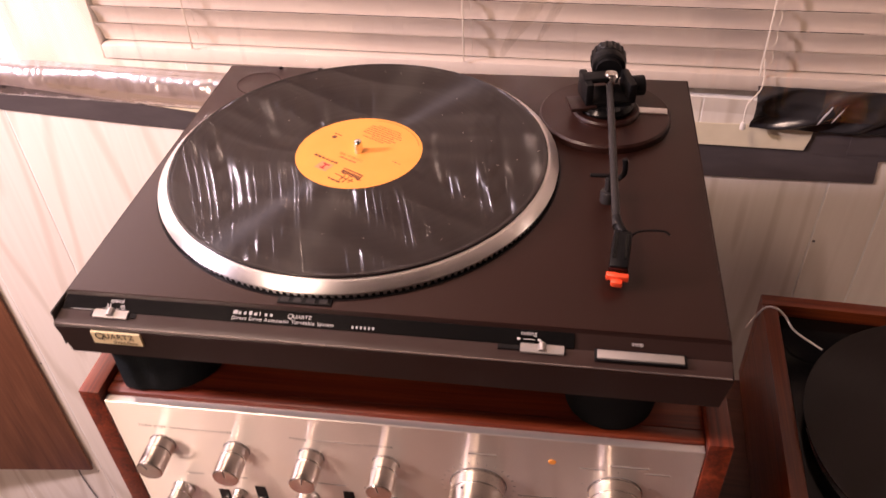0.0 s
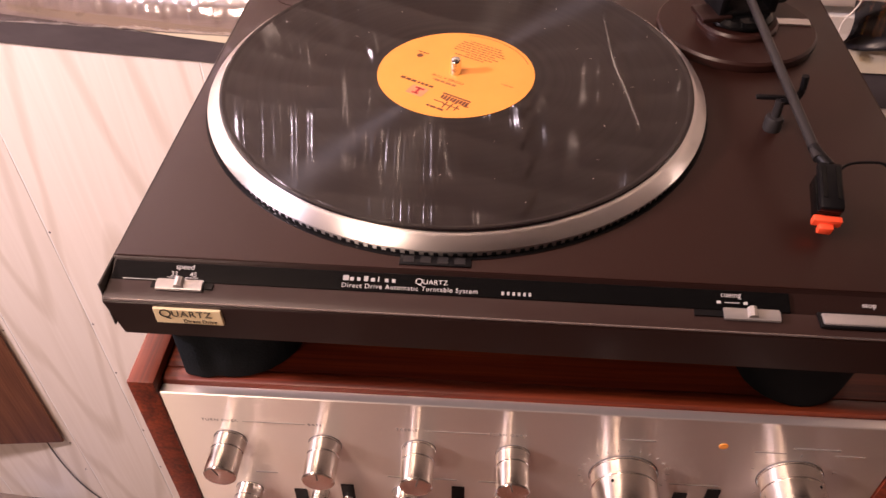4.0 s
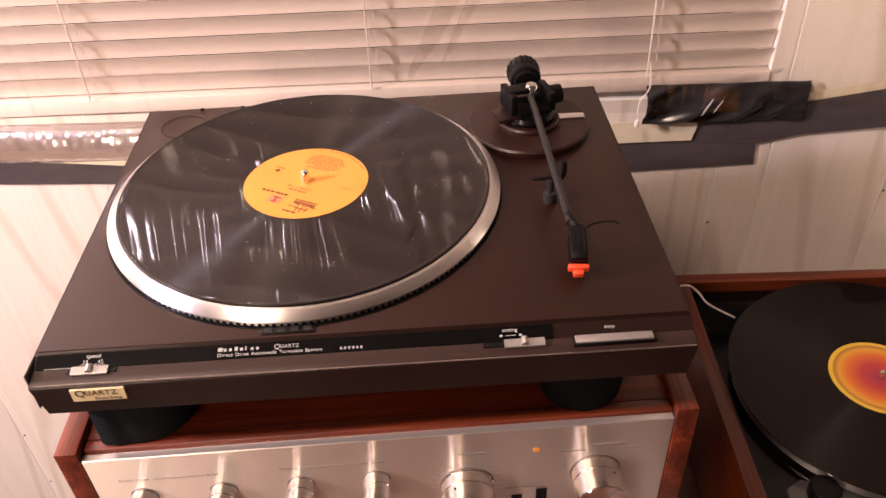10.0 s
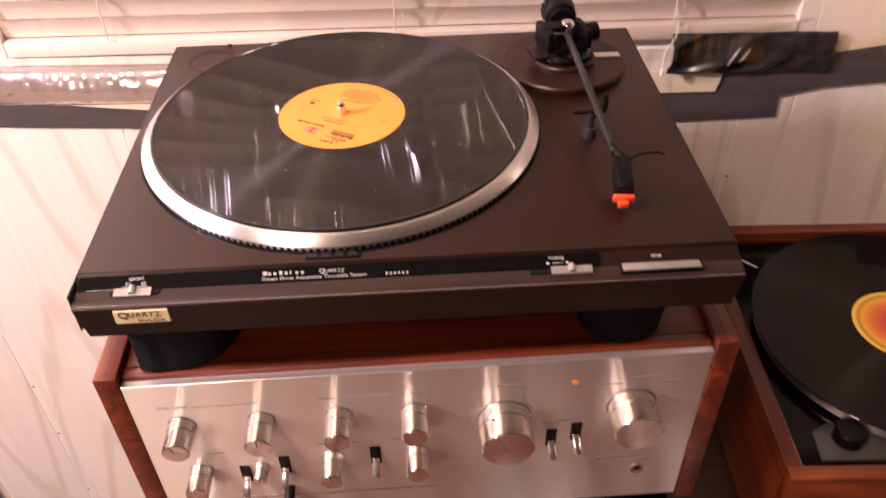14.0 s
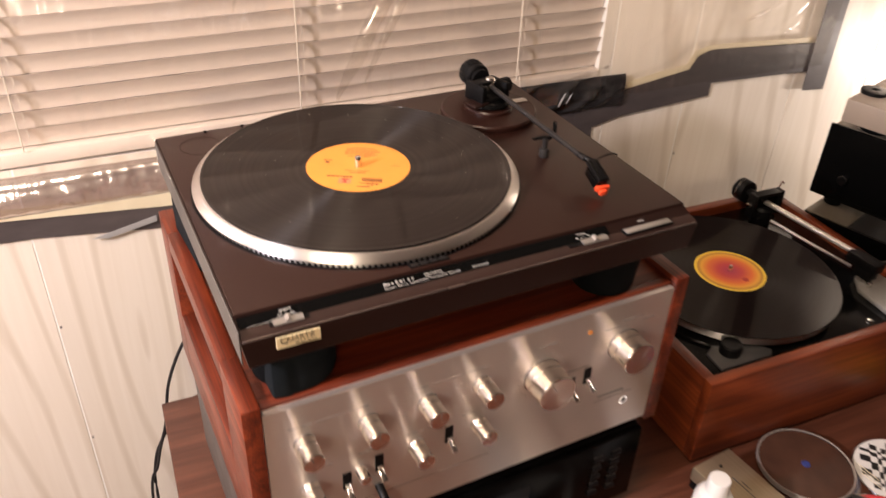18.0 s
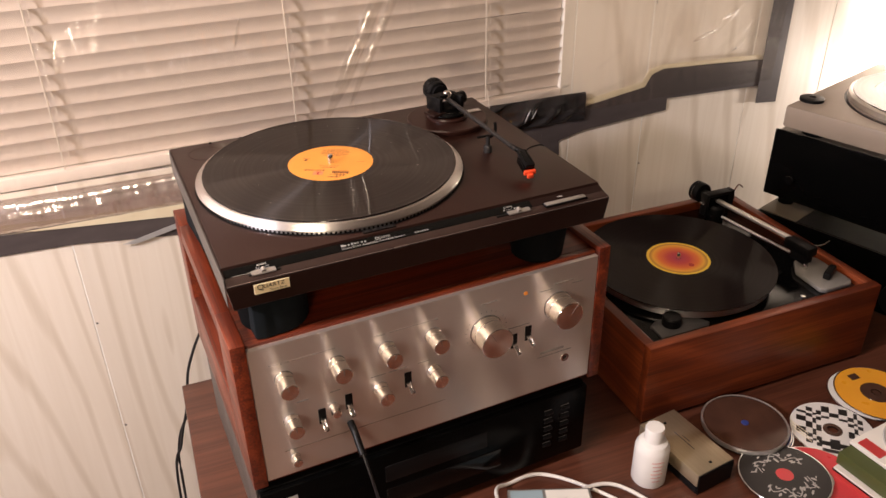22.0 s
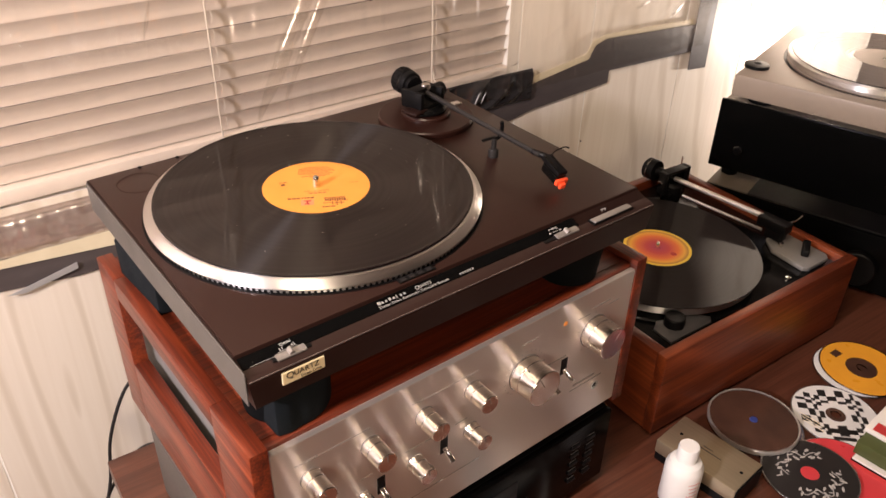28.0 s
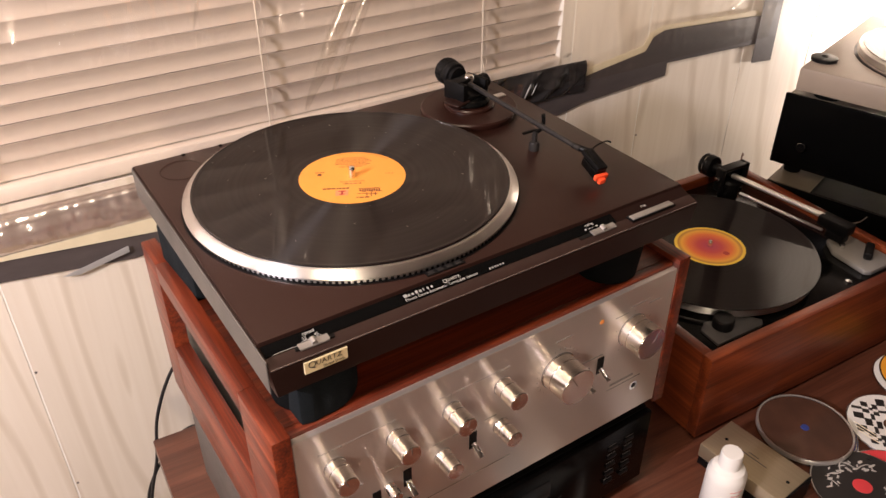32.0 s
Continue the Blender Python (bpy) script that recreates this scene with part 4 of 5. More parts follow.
for x in (0.028, W - 0.075):
    part("hinge_block", box(x, x + 0.05, D - 0.012, D + 0.004, -0.010, 0.0085, 0.002), BLACK, TT)

# ---- amplifier ----
AW, AH, AD = 0.462, 0.198, 0.340
AMP = thing("amplifier", pose(-0.008, 0.000, -0.268, 0, 0, 4.0), "brushed silver amplifier in walnut case under the turntable", "amplifier")
for x in (0.0, AW - 0.016):
    for y0, y1, z0, z1, wood in ((0, 0.070, 0, AH, WOODSIDE), (AD - 0.05, AD, 0, AH, WOODSIDE), (0.070, AD - 0.05, 0, 0.088, WOODSIDE), (0.070, AD - 0.05, AH - 0.024, AH, WOODSIDE)):
        part("side_board", box(0, 0.016, y0, y1, z0, z1, 0.0010), wood, AMP, "", pose(x, 0, 0))
part("top_panel", box(0.016, AW - 0.016, 0.0180, AD, 0.181, 0.1912, 0.0008), WOOD, AMP)
part("bottom_rail", box(0.016, AW - 0.016, 0.006, AD, 0.0, 0.006, 0.001), WOOD, AMP)
part("top_rail", box(0.016, AW - 0.016, 0.0078, 0.0180, 0.176, 0.1915, 0.0020), WOOD, AMP)
bm = box(0.0165, AW - 0.0165, 0.001, 0.0075, 0.0065, 0.1880, 0.0006, 1)
uv = bm.loops.layers.uv.new("grain")
for f in bm.faces:
    for lp in f.loops:
        lp[uv].uv = (lp.vert.co.z, lp.vert.co.x)
face = part("face_plate", bm, FACE, AMP, "brushed aluminium face plate")
part("chassis", box(0.0238, AW - 0.0238, 0.014, AD - 0.006, 0.010, AH - 0.020, 0.002), CHASSIS, AMP, "grey metal chassis")
vents = bmesh.new()
for z, y0, n_marks in ((0.148, 0.085, 5), (0.154, 0.098, 3), (0.148, 0.150, 5), (0.148, 0.205, 2), (0.154, 0.222, 5)):
    for k in range(n_marks):
        box(0.0232, 0.0238, y0 + k * 0.006, y0 + k * 0.006 + 0.0042, z, z + 0.0028, bm=vents)
part("chassis_print", vents, WHITEPLASTIC, AMP, "", smooth=False)


def knob(x, z, r, length, turn, collar=True):
    k = part("knob", lathe([(0, 0), (r * 1.03, 0), (r * 1.03, 0.0012), (r, 0.0016), (r, length * 0.34), (r * 0.96, length * 0.36), (r, length * 0.38), (r, length - 0.0008), (r - 0.0008, length), (0, length)], 56), KNOB, AMP, "", pose(x, 0.001, z, 90, 0, 0) @ pose(0, 0, 0, 0, 0, turn))
    part("shadow_ring", lathe([(r * 1.02, 0.0), (r * 1.055, 0.0), (r * 1.055, 0.0005), (r * 1.02, 0.0005)], 40), GREYINK, k)
    if r > 0.015:
        part("set_screw", lathe([(0, 0), (0.0009, 0), (0.0009, 0.0004), (0, 0.0004)], 10), BLACK, k, "", pose(0, r - 0.0001, length * 0.5, -90))
    part("pointer_groove", box(-0.0004, 0.0004, r * 0.2, r * 0.98, length - 0.0001, length + 0.0002), GREYINK, k)
    return k


Z1 = 0.1420
for x, turn in ((0.050, 20), (0.109, 0), (0.167, -10), (0.224, 10)):
    knob(x, Z1, 0.0099, 0.026, turn)
knob(0.2925, 0.1265, 0.0200, 0.030, 30)
knob(0.391, 0.1325, 0.0185, 0.028, -35)
for x, z in ((0.052, 0.083), (0.157, 0.089), (0.224, 0.090)):
    knob(x, z, 0.0088, 0.023, 5)
knob(0.0505, 0.030, 0.0055, 0.013, 0)
knob(0.100, 0.084, 0.0055, 0.015, 0)


def toggle(x, z):
    t = part("toggle_switch", box(-0.0042, 0.0042, -0.0105, 0.0105, -0.0004, 0.0004), BLACK, AMP, "", pose(x, 0.0006, z, 90))
    part("toggle_lever", box(-0.0027, 0.0027, -0.0016, 0.0016, 0, 0.016, 0.0006), CHROME, t, "chrome flat lever", pose(0, -0.004, 0, 25))


for x, z in ((0.0865, 0.076), (0.1185, 0.085), (0.191, 0.090), (0.331, 0.098), (0.3505, 0.104)):
    toggle(x, z)
part("headphone_jack", lathe([(0.0035, 0), (0.0058, 0), (0.0058, 0.0014), (0.0035, 0.0014)], 24), CHROME, AMP, "", pose(0.4065, 0.001, 0.048, 90))
part("jack_hole", lathe([(0, 0), (0.0035, 0), (0.0035, 0.0004), (0, 0.0004)], 16), BLACK, AMP, "", pose(0.4065, 0.001, 0.048, 90))
part("sticker", lathe([(0, 0), (0.0028, 0), (0.0026, 0.0003), (0, 0.0003)], 16), ORANGE, AMP, "small orange sticker", pose(0.345, 0.001, 0.163, 90))
PR = pose(0, 0.0009, 0, 90)
for x, text in ((0.036, "TURN OVER"), (0.1005, "BASS"), (0.1535, "TREBLE"), (0.209, "TURN OVER")):
    words("panel_print", text, 0.0034, PR @ pose(x, 0.1615, 0), PANELINK, AMP, space=1.25)
rows = [(0.061, 0.1625, 0.038, 0.0004), (0.1715, 0.1625, 0.036, 0.0004),
        (0.286, 0.1640, 0.020, 0.0012), (0.385, 0.1640, 0.026, 0.0012), (0.364, 0.1585, 0.018, 0.0009), (0.410, 0.1585, 0.016, 0.0009), (0.322, 0.1180, 0.030, 0.0010), (0.370, 0.0640, 0.034, 0.0030), (0.366, 0.0590, 0.050, 0.0010),
        (0.146, 0.1080, 0.018, 0.0010), (0.168, 0.1080, 0.022, 0.0010), (0.060, 0.1050, 0.014, 0.0010), (0.098, 0.1050, 0.012, 0.0010), (0.204, 0.1080, 0.014, 0.0010)]
for row in rows:
    bars("panel_print", [row], PR, PANELINK, AMP)
ticks = bmesh.new()
for cx, cz, rr, n in [(0.2925, 0.1265, 0.0255, 21), (0.391, 0.1325, 0.0240, 5)]:
    for k in range(n):
        a = radians(-140 + 280 * k / (n - 1))
        join(ticks, box(-0.0002, 0.0002, 0, 0.0022, 0, 0.0002), pose(cx, 0.0009, cz, 90) @ pose(0, 0, 0, 0, 0, -math.degrees(a)) @ pose(0, rr, 0))
tagged(part("dial_ticks", ticks, PANELINK, AMP, smooth=False), kind="stuff")
part("trim_line", box(0.040, 0.238, 0.0004, 0.0012, 0.0420, 0.0426), CHROME, AMP)
part("headphone_plug", tube([(0, -0.002, 0), (0, 0.002, 0.014), (0, 0.012, 0.03), (0, 0.016, 0.038)], 0.0042, 14, 4), BLACK, AMP, "black headphone plug", pose(0.118, 0.001, 0.052, 90) @ pose(0, 0, 0, 0, 0, 180))

# ---- receiver beneath ----
RX = thing("cd_player", pose(-0.004, -0.004, DESK_Z, 0, 0, 4.0), "black glossy audio component under the amplifier on the desk", "audio component")
part("case", box(0.0, 0.440, 0.008, 0.300, 0.012, 0.126, 0.003), BLACK, RX)
part("side_plate", box(-0.0022, -0.0002, 0.012, 0.298, 0.016, 0.124, 0.0004, 1), SIDEGREY, RX, "dark grey side plate")
part("front_panel", box(0.0, 0.440, 0.0, 0.009, 0.014, 0.124, 0.002), PANELBLACK, RX, "glossy black front panel")
for x, y in ((0.04, 0.04), (0.40, 0.04), (0.04, 0.26), (0.40, 0.26)):
    part("foot", lathe([(0, 0), (0.018, 0), (0.02, 0.004), (0.02, 0.013), (0, 0.013)], 24), RUBBER, RX, "", pose(x, y, 0))
bars("maker_mark", [(0.012, 0.104, 0.030, 0.0055)], pose(0, -0.0003, 0, 90), WHITEINK, RX, "small white maker mark")
part("disc_tray", box(0.15, 0.29, -0.0010, 0.002, 0.078, 0.104, 0.001), BLACK, RX)
part("display_window", box(0.15, 0.31, -0.0008, 0.002, 0.036, 0.066, 0.001), GLOSSBLACK, RX)
for k in range(5):
    part("button", box(0.375 + 0.0, 0.388, -0.002, 0.002, 0.040 + k * 0.014, 0.045 + k * 0.014, 0.0008), BLACK, RX)
    part("button", box(0.400, 0.413, -0.002, 0.002, 0.040 + k * 0.014, 0.045 + k * 0.014, 0.0008), BLACK, RX)
bars("button_print", [(0.374, 0.047 + k * 0.014, 0.012, 0.001) for k in range(5)] + [(0.400, 0.047 + k * 0.014, 0.012, 0.001) for k in range(5)], pose(0, -0.0003, 0, 90), GREYINK, RX)

# ---- second turntable in a wooden plinth ----
TW, TD, TH = 0.420, 0.360, 0.132
DT = thing("turntable", pose(0.543, 0.043, DESK_Z + 0.006, 0, 0, 0.5), "vintage turntable in walnut plinth with record on the desk", "turntable")
part("front_board", box(0, TW, 0, 0.016, 0, TH, 0.0015), TEAK, DT, "walnut front board")
part("back_board", box(0, TW, TD - 0.016, TD, 0, TH, 0.0015), TEAK, DT)
for x in (0, TW - 0.016):
    part("side_board", box(x, x + 0.016, 0.016, TD - 0.016, 0, TH - 0.001, 0.0015), TEAKSIDE, DT)
part("deck_plate", box(0.018, TW - 0.018, 0.018, TD - 0.018, TH - 0.028, TH - 0.012, 0.004), GLOSSBLACK, DT, "black metal deck")
RC = (0.171, 0.176)
part("platter", lathe([(0, 0.0), (0.138, 0.0), (0.146, 0.006), (0.146, 0.016), (0.142, 0.019), (0, 0.019)], 96), SILVER, DT, "grey metal platter", pose(*RC, TH - 0.010))
rec2 = thing("record", DT.matrix_world @ pose(RC[0], RC[1], TH + 0.0095), "black vinyl record with yellow and red label on the second turntable", "record")
prof = [(0.0036, 0.0), (0.1505, 0.0), (0.1510, 0.0006), (0.1505, 0.0014), (0.1480, 0.0012)]
prof += [(0.0700, 0.0012), (0.0510, 0.0012), (0.0036, 0.0012)]
part("disc", lathe(prof, 128), DIMVINYL, rec2)
m = bpy.data.materials.new("sunset_label")
m.use_nodes = True
n, l = m.node_tree.nodes, m.node_tree.links
co, ln, ramp = n.new("ShaderNodeTexCoord"), n.new("ShaderNodeVectorMath"), n.new("ShaderNodeValToRGB")
ln.operation = "LENGTH"
mr = n.new("ShaderNodeMapRange")
mr.inputs["From Max"].default_value = 0.05
l.new(co.outputs["Object"], ln.inputs[0])
l.new(ln.outputs["Value"], mr.inputs["Value"])
l.new(mr.outputs[0], ramp.inputs[0])
cr = ramp.color_ramp
cr.elements[0].position, cr.elements[0].color = 0.0, (0.36, 0.03, 0.10, 1)
cr.elements[1].position, cr.elements[1].color = 0.93, (0.82, 0.56, 0.05, 1)
for pos, c in ((0.35, (0.55, 0.05, 0.05, 1)), (0.62, (0.75, 0.17, 0.03, 1)), (0.80, (0.80, 0.40, 0.04, 1)), (0.90, (0.45, 0.20, 0.03, 1))):
    e = cr.elements.new(pos)
    e.color = c
l.new(ramp.outputs[0], n["Principled BSDF"].inputs["Base Color"])
n["Principled BSDF"].inputs["Roughness"].default_value = 0.5
l2 = part("label", lathe([(0.0036, 0.0012), (0.0500, 0.0012), (0.0502, 0.0014), (0.0036, 0.0015)], 64), m, rec2, "yellow and red sunburst label")
part("label_dot", lathe([(0, 0.0014), (0.0045, 0.0014), (0.0045, 0.0017), (0, 0.0017)], 20), INKRED, l2, "", pose(0.006, -0.026, 0))
part("spindle", lathe([(0, -0.01), (0.0034, -0.01), (0.0034, 0.008), (0.002, 0.0105), (0, 0.011)], 16), CHROME, DT, "", pose(RC[0], RC[1], TH + 0.0095))
# its tonearm
pv = Vector((0.341, 0.298, TH + 0.024))
hd = Vector((0.352, 0.128, TH + 0.031))
part("arm_post", lathe([(0, -0.05), (0.016, -0.05), (0.016, -0.012), (0.012, -0.008), (0, -0.008)], 32), BLACK, DT, "", pose(*pv))
gb = bmesh.new()
for a, b, c, d in ((-0.030, -0.023, -0.022, 0.018), (0.023, 0.030, -0.022, 0.018), (-0.023, 0.023, 0.012, 0.018), (-0.023, 0.023, -0.022, -0.015)):
    box(a, b, -0.008, 0.008, c, d, 0.001, bm=gb)
part("gimbal", gb, BLACK, DT, "square black gimbal frame", pose(*pv))
part("gimbal_block", box(-0.0225, 0.0225, -0.003, 0.010, -0.0145, 0.0115, 0.0015), PANELBLACK, DT, "", pose(*pv))
part("gimbal_foot", box(-0.018, 0.018, -0.012, 0.012, -0.030, -0.0225, 0.001), BLACK, DT, "", pose(*pv))
for sx in (-1, 1):
    part("gimbal_screw", lathe([(0, 0), (0.0045, 0), (0.004, 0.005), (0, 0.006)], 14), CHROME, DT, "", pose(pv.x + sx * 0.030, pv.y, pv.z, 0, 90 * sx))
part("arm_tube", tube([pv, pv.lerp(hd, 0.5), hd], 0.0044, 14, 4), SATIN, DT, "bright metal arm tube")
dq = (pv - hd).to_track_quat("Z", "Y").to_matrix().to_4x4()
cwm = part("counterweight", lathe([(0, 0.022), (0.008, 0.022), (0.008, 0.034), (0.0175, 0.035), (0.0182, 0.037), (0.0182, 0.046), (0.0170, 0.047), (0.0182, 0.048), (0.0182, 0.054), (0.0165, 0.056), (0, 0.056)], 36), BLACK, DT, "ribbed black counterweight", Matrix.Translation(pv) @ dq)
part("weight_ring", lathe([(0.0172, 0.0462), (0.0184, 0.0466), (0.0184, 0.0474), (0.0172, 0.0478)], 36), CHROME, cwm)
hs = part("headshell", box(-0.011, 0.011, -0.045, 0.004, -0.012, 0.004, 0.002), BLACK, DT, "black headshell", pose(hd.x, hd.y, hd.z, 0, 0, 4))
part("cartridge", box(-0.009, 0.009, -0.040, -0.012, -0.026, -0.012, 0.001), BLACK, hs)
part("finger_lift", tube([(0.010, -0.036, 0.002), (0.022, -0.042, 0.004), (0.034, -0.044, 0.009)], 0.0012, 8), CHROME, hs)
part("cue_bar", tube([(0.325, 0.262, TH + 0.012), (0.335, 0.19, TH + 0.012), (0.352, 0.125, TH + 0.008)], 0.0024, 8), SILVER, DT)
part("control_plate", prism([(0.332, 0.034), (0.340, 0.028), (0.388, 0.028), (0.396, 0.036), (0.396, 0.108), (0.388, 0.116), (0.356, 0.116), (0.336, 0.090)], TH - 0.012, TH - 0.004, 0.002), CHASSIS, DT, "grey metal control plate")
part("control_lever", box(-0.006, 0.030, -0.006, 0.006, 0, 0.012, 0.003), BLACK, DT, "", pose(0.362, 0.052, TH - 0.004, 0, 0, 30))
part("control_lever", box(-0.004, 0.020, -0.004, 0.004, 0, 0.010, 0.003), CHROME, DT, "", pose(0.352, 0.088, TH - 0.004, 0, 0, 60))
part("speed_plate", prism([(0.038, 0.026), (0.118, 0.026), (0.126, 0.034), (0.112, 0.052), (0.056, 0.068), (0.040, 0.058)], TH - 0.012, TH - 0.008, 0.001), SPEEDGREY, DT, "grey metal speed plate")
part("speed_knob", lathe([(0, 0), (0.014, 0), (0.014, 0.012), (0.0125, 0.014), (0, 0.014)], 32), BLACK, DT, "black speed knob", pose(0.070, 0.050, TH - 0.008))
part("deck_screw", lathe([(0, 0), (0.005, 0), (0.0045, 0.003), (0, 0.004)], 16), CHROME, DT, "", pose(0.300, 0.034, TH - 0.012))

# ---- stack turned toward the desk: component, component, grey turntable ----
SX, SY, SR = 1.026, 0.382, -70.5


def stack_at(z):
    return pose(SX, SY, z, 0, 0, SR)


C1 = thing("audio_component", pose(0.992, 0.360, DESK_Z, 0, 0, SR), "black audio component with brown metal top on the desk", "audio component", "stacked components")
part("case", box(0, 0.43, 0.006, 0.30, 0.006, 0.113, 0.003), BLACK, C1)
part("top_cover", box(0.002, 0.075, 0.008, 0.298, 0.1132, 0.1148, 0.0006, 1), TOPBROWN, C1, "brown metal top cover")
# the top is black beyond the brown strip
part("top_black", box(0.077, 0.428, 0.008, 0.298, 0.1132, 0.1148, 0.0006, 1), BLACK, C1, "black remainder of the top")
part("front_panel", box(0, 0.43, 0, 0.007, 0.008, 0.113, 0.002), PANELBLACK, C1)
part("dial", lathe([(0, 0), (0.030, 0), (0.030, 0.014), (0.028, 0.016), (0, 0.016)], 40), BLACK, C1, "", pose(0.28, 0, 0.05, 90))
part("dial", lathe([(0, 0), (0.011, 0), (0.011, 0.014), (0.010, 0.016), (0, 0.016)], 32), BLACK, C1, "", pose(0.34, 0, 0.095, 90))
C2 = thing("audio_component", stack_at(-0.285), "black audio component with knobs below the grey turntable", "audio component", "stacked components")
part("case", box(0, 0.43, 0.006, 0.30, 0.020, 0.144, 0.003), BLACK, C2)
part("top_cover", box(0.002, 0.428, 0.008, 0.298, 0.1442, 0.1456, 0.0006, 1), TOPBROWN, C2, "brown metal top cover")
part("front_panel", box(-0.004, 0.434, 0, 0.007, 0.018, 0.146, 0.002), PANELBLACK, C2)
for x, z, rr in ((0.045, 0.062, 0.008), (0.30, 0.070, 0.014), (0.37, 0.070, 0.014)):
    kb = part("knob", lathe([(0, 0), (rr, 0), (rr, 0.011), (rr * 0.9, 0.012), (0, 0.012)], 28), GLOSSBLACK, C2, "", pose(x, 0, z, 90))
    part("knob_rim", lathe([(rr * 0.90, 0.0118), (rr * 1.02, 0.0105), (rr * 1.02, 0.0098), (rr * 0.98, 0.0098)], 28), CHROME, kb, "chrome rim")
for comp, hh in ((C1, 0.0065), (C2, 0.0205)):
    for x in (0.03, 0.40):
        for y in (0.03, 0.27):
            part("foot", lathe([(0, 0), (0.014, 0), (0.015, hh), (0, hh)], 16), RUBBER, comp, "", pose(x, y, 0))
GT = thing("turntable", stack_at(-0.1392), "grey turntable with clear mat platter on the stacked components", "turntable")
part("plinth", box(0.012, 0.437, -0.012, 0.35, 0.013, 0.052, 0.004), GREYPAINT, GT, "light grey plinth")
for x in (0.055, 0.39):
    for y in (0.03, 0.27):
        part("foot", lathe([(0, 0), (0.022, 0), (0.024, 0.0135), (0, 0.0135)], 20), RUBBER, GT, "", pose(x, y, 0))
part("platter", lathe([(0, 0.052), (0.150, 0.052), (0.156, 0.058), (0.156, 0.066), (0.152, 0.069), (0, 0.069)], 96), SILVER, GT, "silver platter", pose(0.205, 0.175, 0))
part("platter_gap", lathe([(0.156, 0.0519), (0.161, 0.0519), (0.161, 0.0526), (0.156, 0.0526)], 96), BLACK, GT, "", pose(0.205, 0.175, 0))
rec3 = thing("record", GT.matrix_world @ pose(0.205, 0.175, 0.0692), "dark record on the grey turntable", "record")
part("disc", lathe([(0.0036, 0), (0.150, 0), (0.1507, 0.0008), (0.150, 0.0014), (0.0036, 0.0013)], 96), VINYL, rec3)
part("label", lathe([(0.0036, 0.0013), (0.050, 0.0013), (0.050, 0.0016), (0.0036, 0.0016)], 48), GREYPAINT, rec3, "pale label")
part("adaptor", lathe([(0.006, 0), (0.021, 0), (0.021, 0.005), (0.019, 0.006), (0.006, 0.006)], 36), BLACK, GT, "black single adaptor", pose(0.030, 0.045, 0.052))
part("arm_rod", tube([(0.395, 0.29, 0.08), (0.395, 0.2, 0.08), (0.385, 0.09, 0.075)], 0.004, 10, 4), SILVER, GT)

# ---- clutter on the desk ----
bottle = thing("bottle", pose(0.496, -0.046, DESK_Z), "small white plastic bottle with faint pink print on the desk", "bottle")
part("body", lathe([(0, 0), (0.0210, 0), (0.0228, 0.003), (0.0228, 0.054), (0.0222, 0.060), (0.0185, 0.067), (0.0125, 0.070), (0.0118, 0.072), (0, 0.072)], 40), WHITEPLASTIC, bottle)
part("cap", lathe([(0, 0.0715), (0.0126, 0.0715), (0.0126, 0.088), (0.0116, 0.091), (0, 0.0915)], 32), WHITEPLASTIC, bottle)
for k in range(6):
    span, z = radians(34 - (k % 3) * 7), 0.047 - k * 0.0065
    row = bmesh.new()
    for q in range(8):
        a = -math.pi / 2 - radians(12) - span / 2 + span * q / 7
        join(row, box(-0.0001, 0.0002, -0.0012, 0.0012, 0, 0.0011), Matrix.Translation((0.0229 * math.cos(a), 0.0229 * math.sin(a), z)) @ Matrix.Rotation(a, 4, "Z"))
    part("print_line", row, PINKINK, bottle, "", smooth=False)

mb = thing("metal_box", pose(0.520, 0.016, DESK_Z, 0, 0, -82), "champagne metal box with small print on the desk", "metal box")
part("lid", box(0, 0.113, 0, 0.064, 0.013, 0.034, 0.0015), CHAMPAGNE, mb)
part("base", box(0.001, 0.112, 0.001, 0.063, 0, 0.0125, 0.001), BLACK, mb)
part("end_panel", box(0.1125, 0.1150, 0.001, 0.063, 0.001, 0.033, 0.0005, 1), BLACK, mb, "black printed end panel")
bars("print", [(0.036, 0.030, 0.038, 0.0014), (0.046, 0.035, 0.014, 0.0014)], pose(0, 0, 0.0341), GREYINK, mb)
for x in (0.022, 0.108):
    part("screw", lathe([(0, 0), (0.0022, 0), (0.002, 0.0006), (0, 0.0006)], 12), BLACK, mb, "", pose(x - 0.006, 0.032, 0.034))

CDBASE = mat("disc_silver", (0.75, 0.75, 0.78), rough=0.12, metal=1.0)
CLEAR = mat("clear_ring", (0.55, 0.55, 0.55), rough=0.2)
ORANGECD = mat("disc_orange", (0.80, 0.36, 0.03), (0.74, 0.32, 0.03), (40, 40, 40), 0.3)
WHITECD = mat("disc_white", (0.8, 0.78, 0.76), rough=0.3)
BLACKCD = mat("disc_black", (0.015, 0.013, 0.013), rough=0.3)
REDCD = mat("disc_red", (0.65, 0.05, 0.06), rough=0.3)
GREENBOOK = mat("green_cover", (0.065, 0.078, 0.020), (0.050, 0.062, 0.018), (20, 20, 20), 0.45)
PAPER = mat("paper", (0.78, 0.75, 0.70), rough=0.7)
REDCOVER = mat("red_cover", (0.55, 0.04, 0.04), rough=0.45)
BLUEEDGE = mat("blue_edge", (0.03, 0.05, 0.22), rough=0.3)
BLUEBAG = mat("blue_bag", (0.06, 0.12, 0.34), (0.20, 0.28, 0.44), (30, 30, 30), 0.3, bump=0.3, fine=4)
BLUEPAPER = mat("blue_card", (0.30, 0.40, 0.45), rough=0.6)
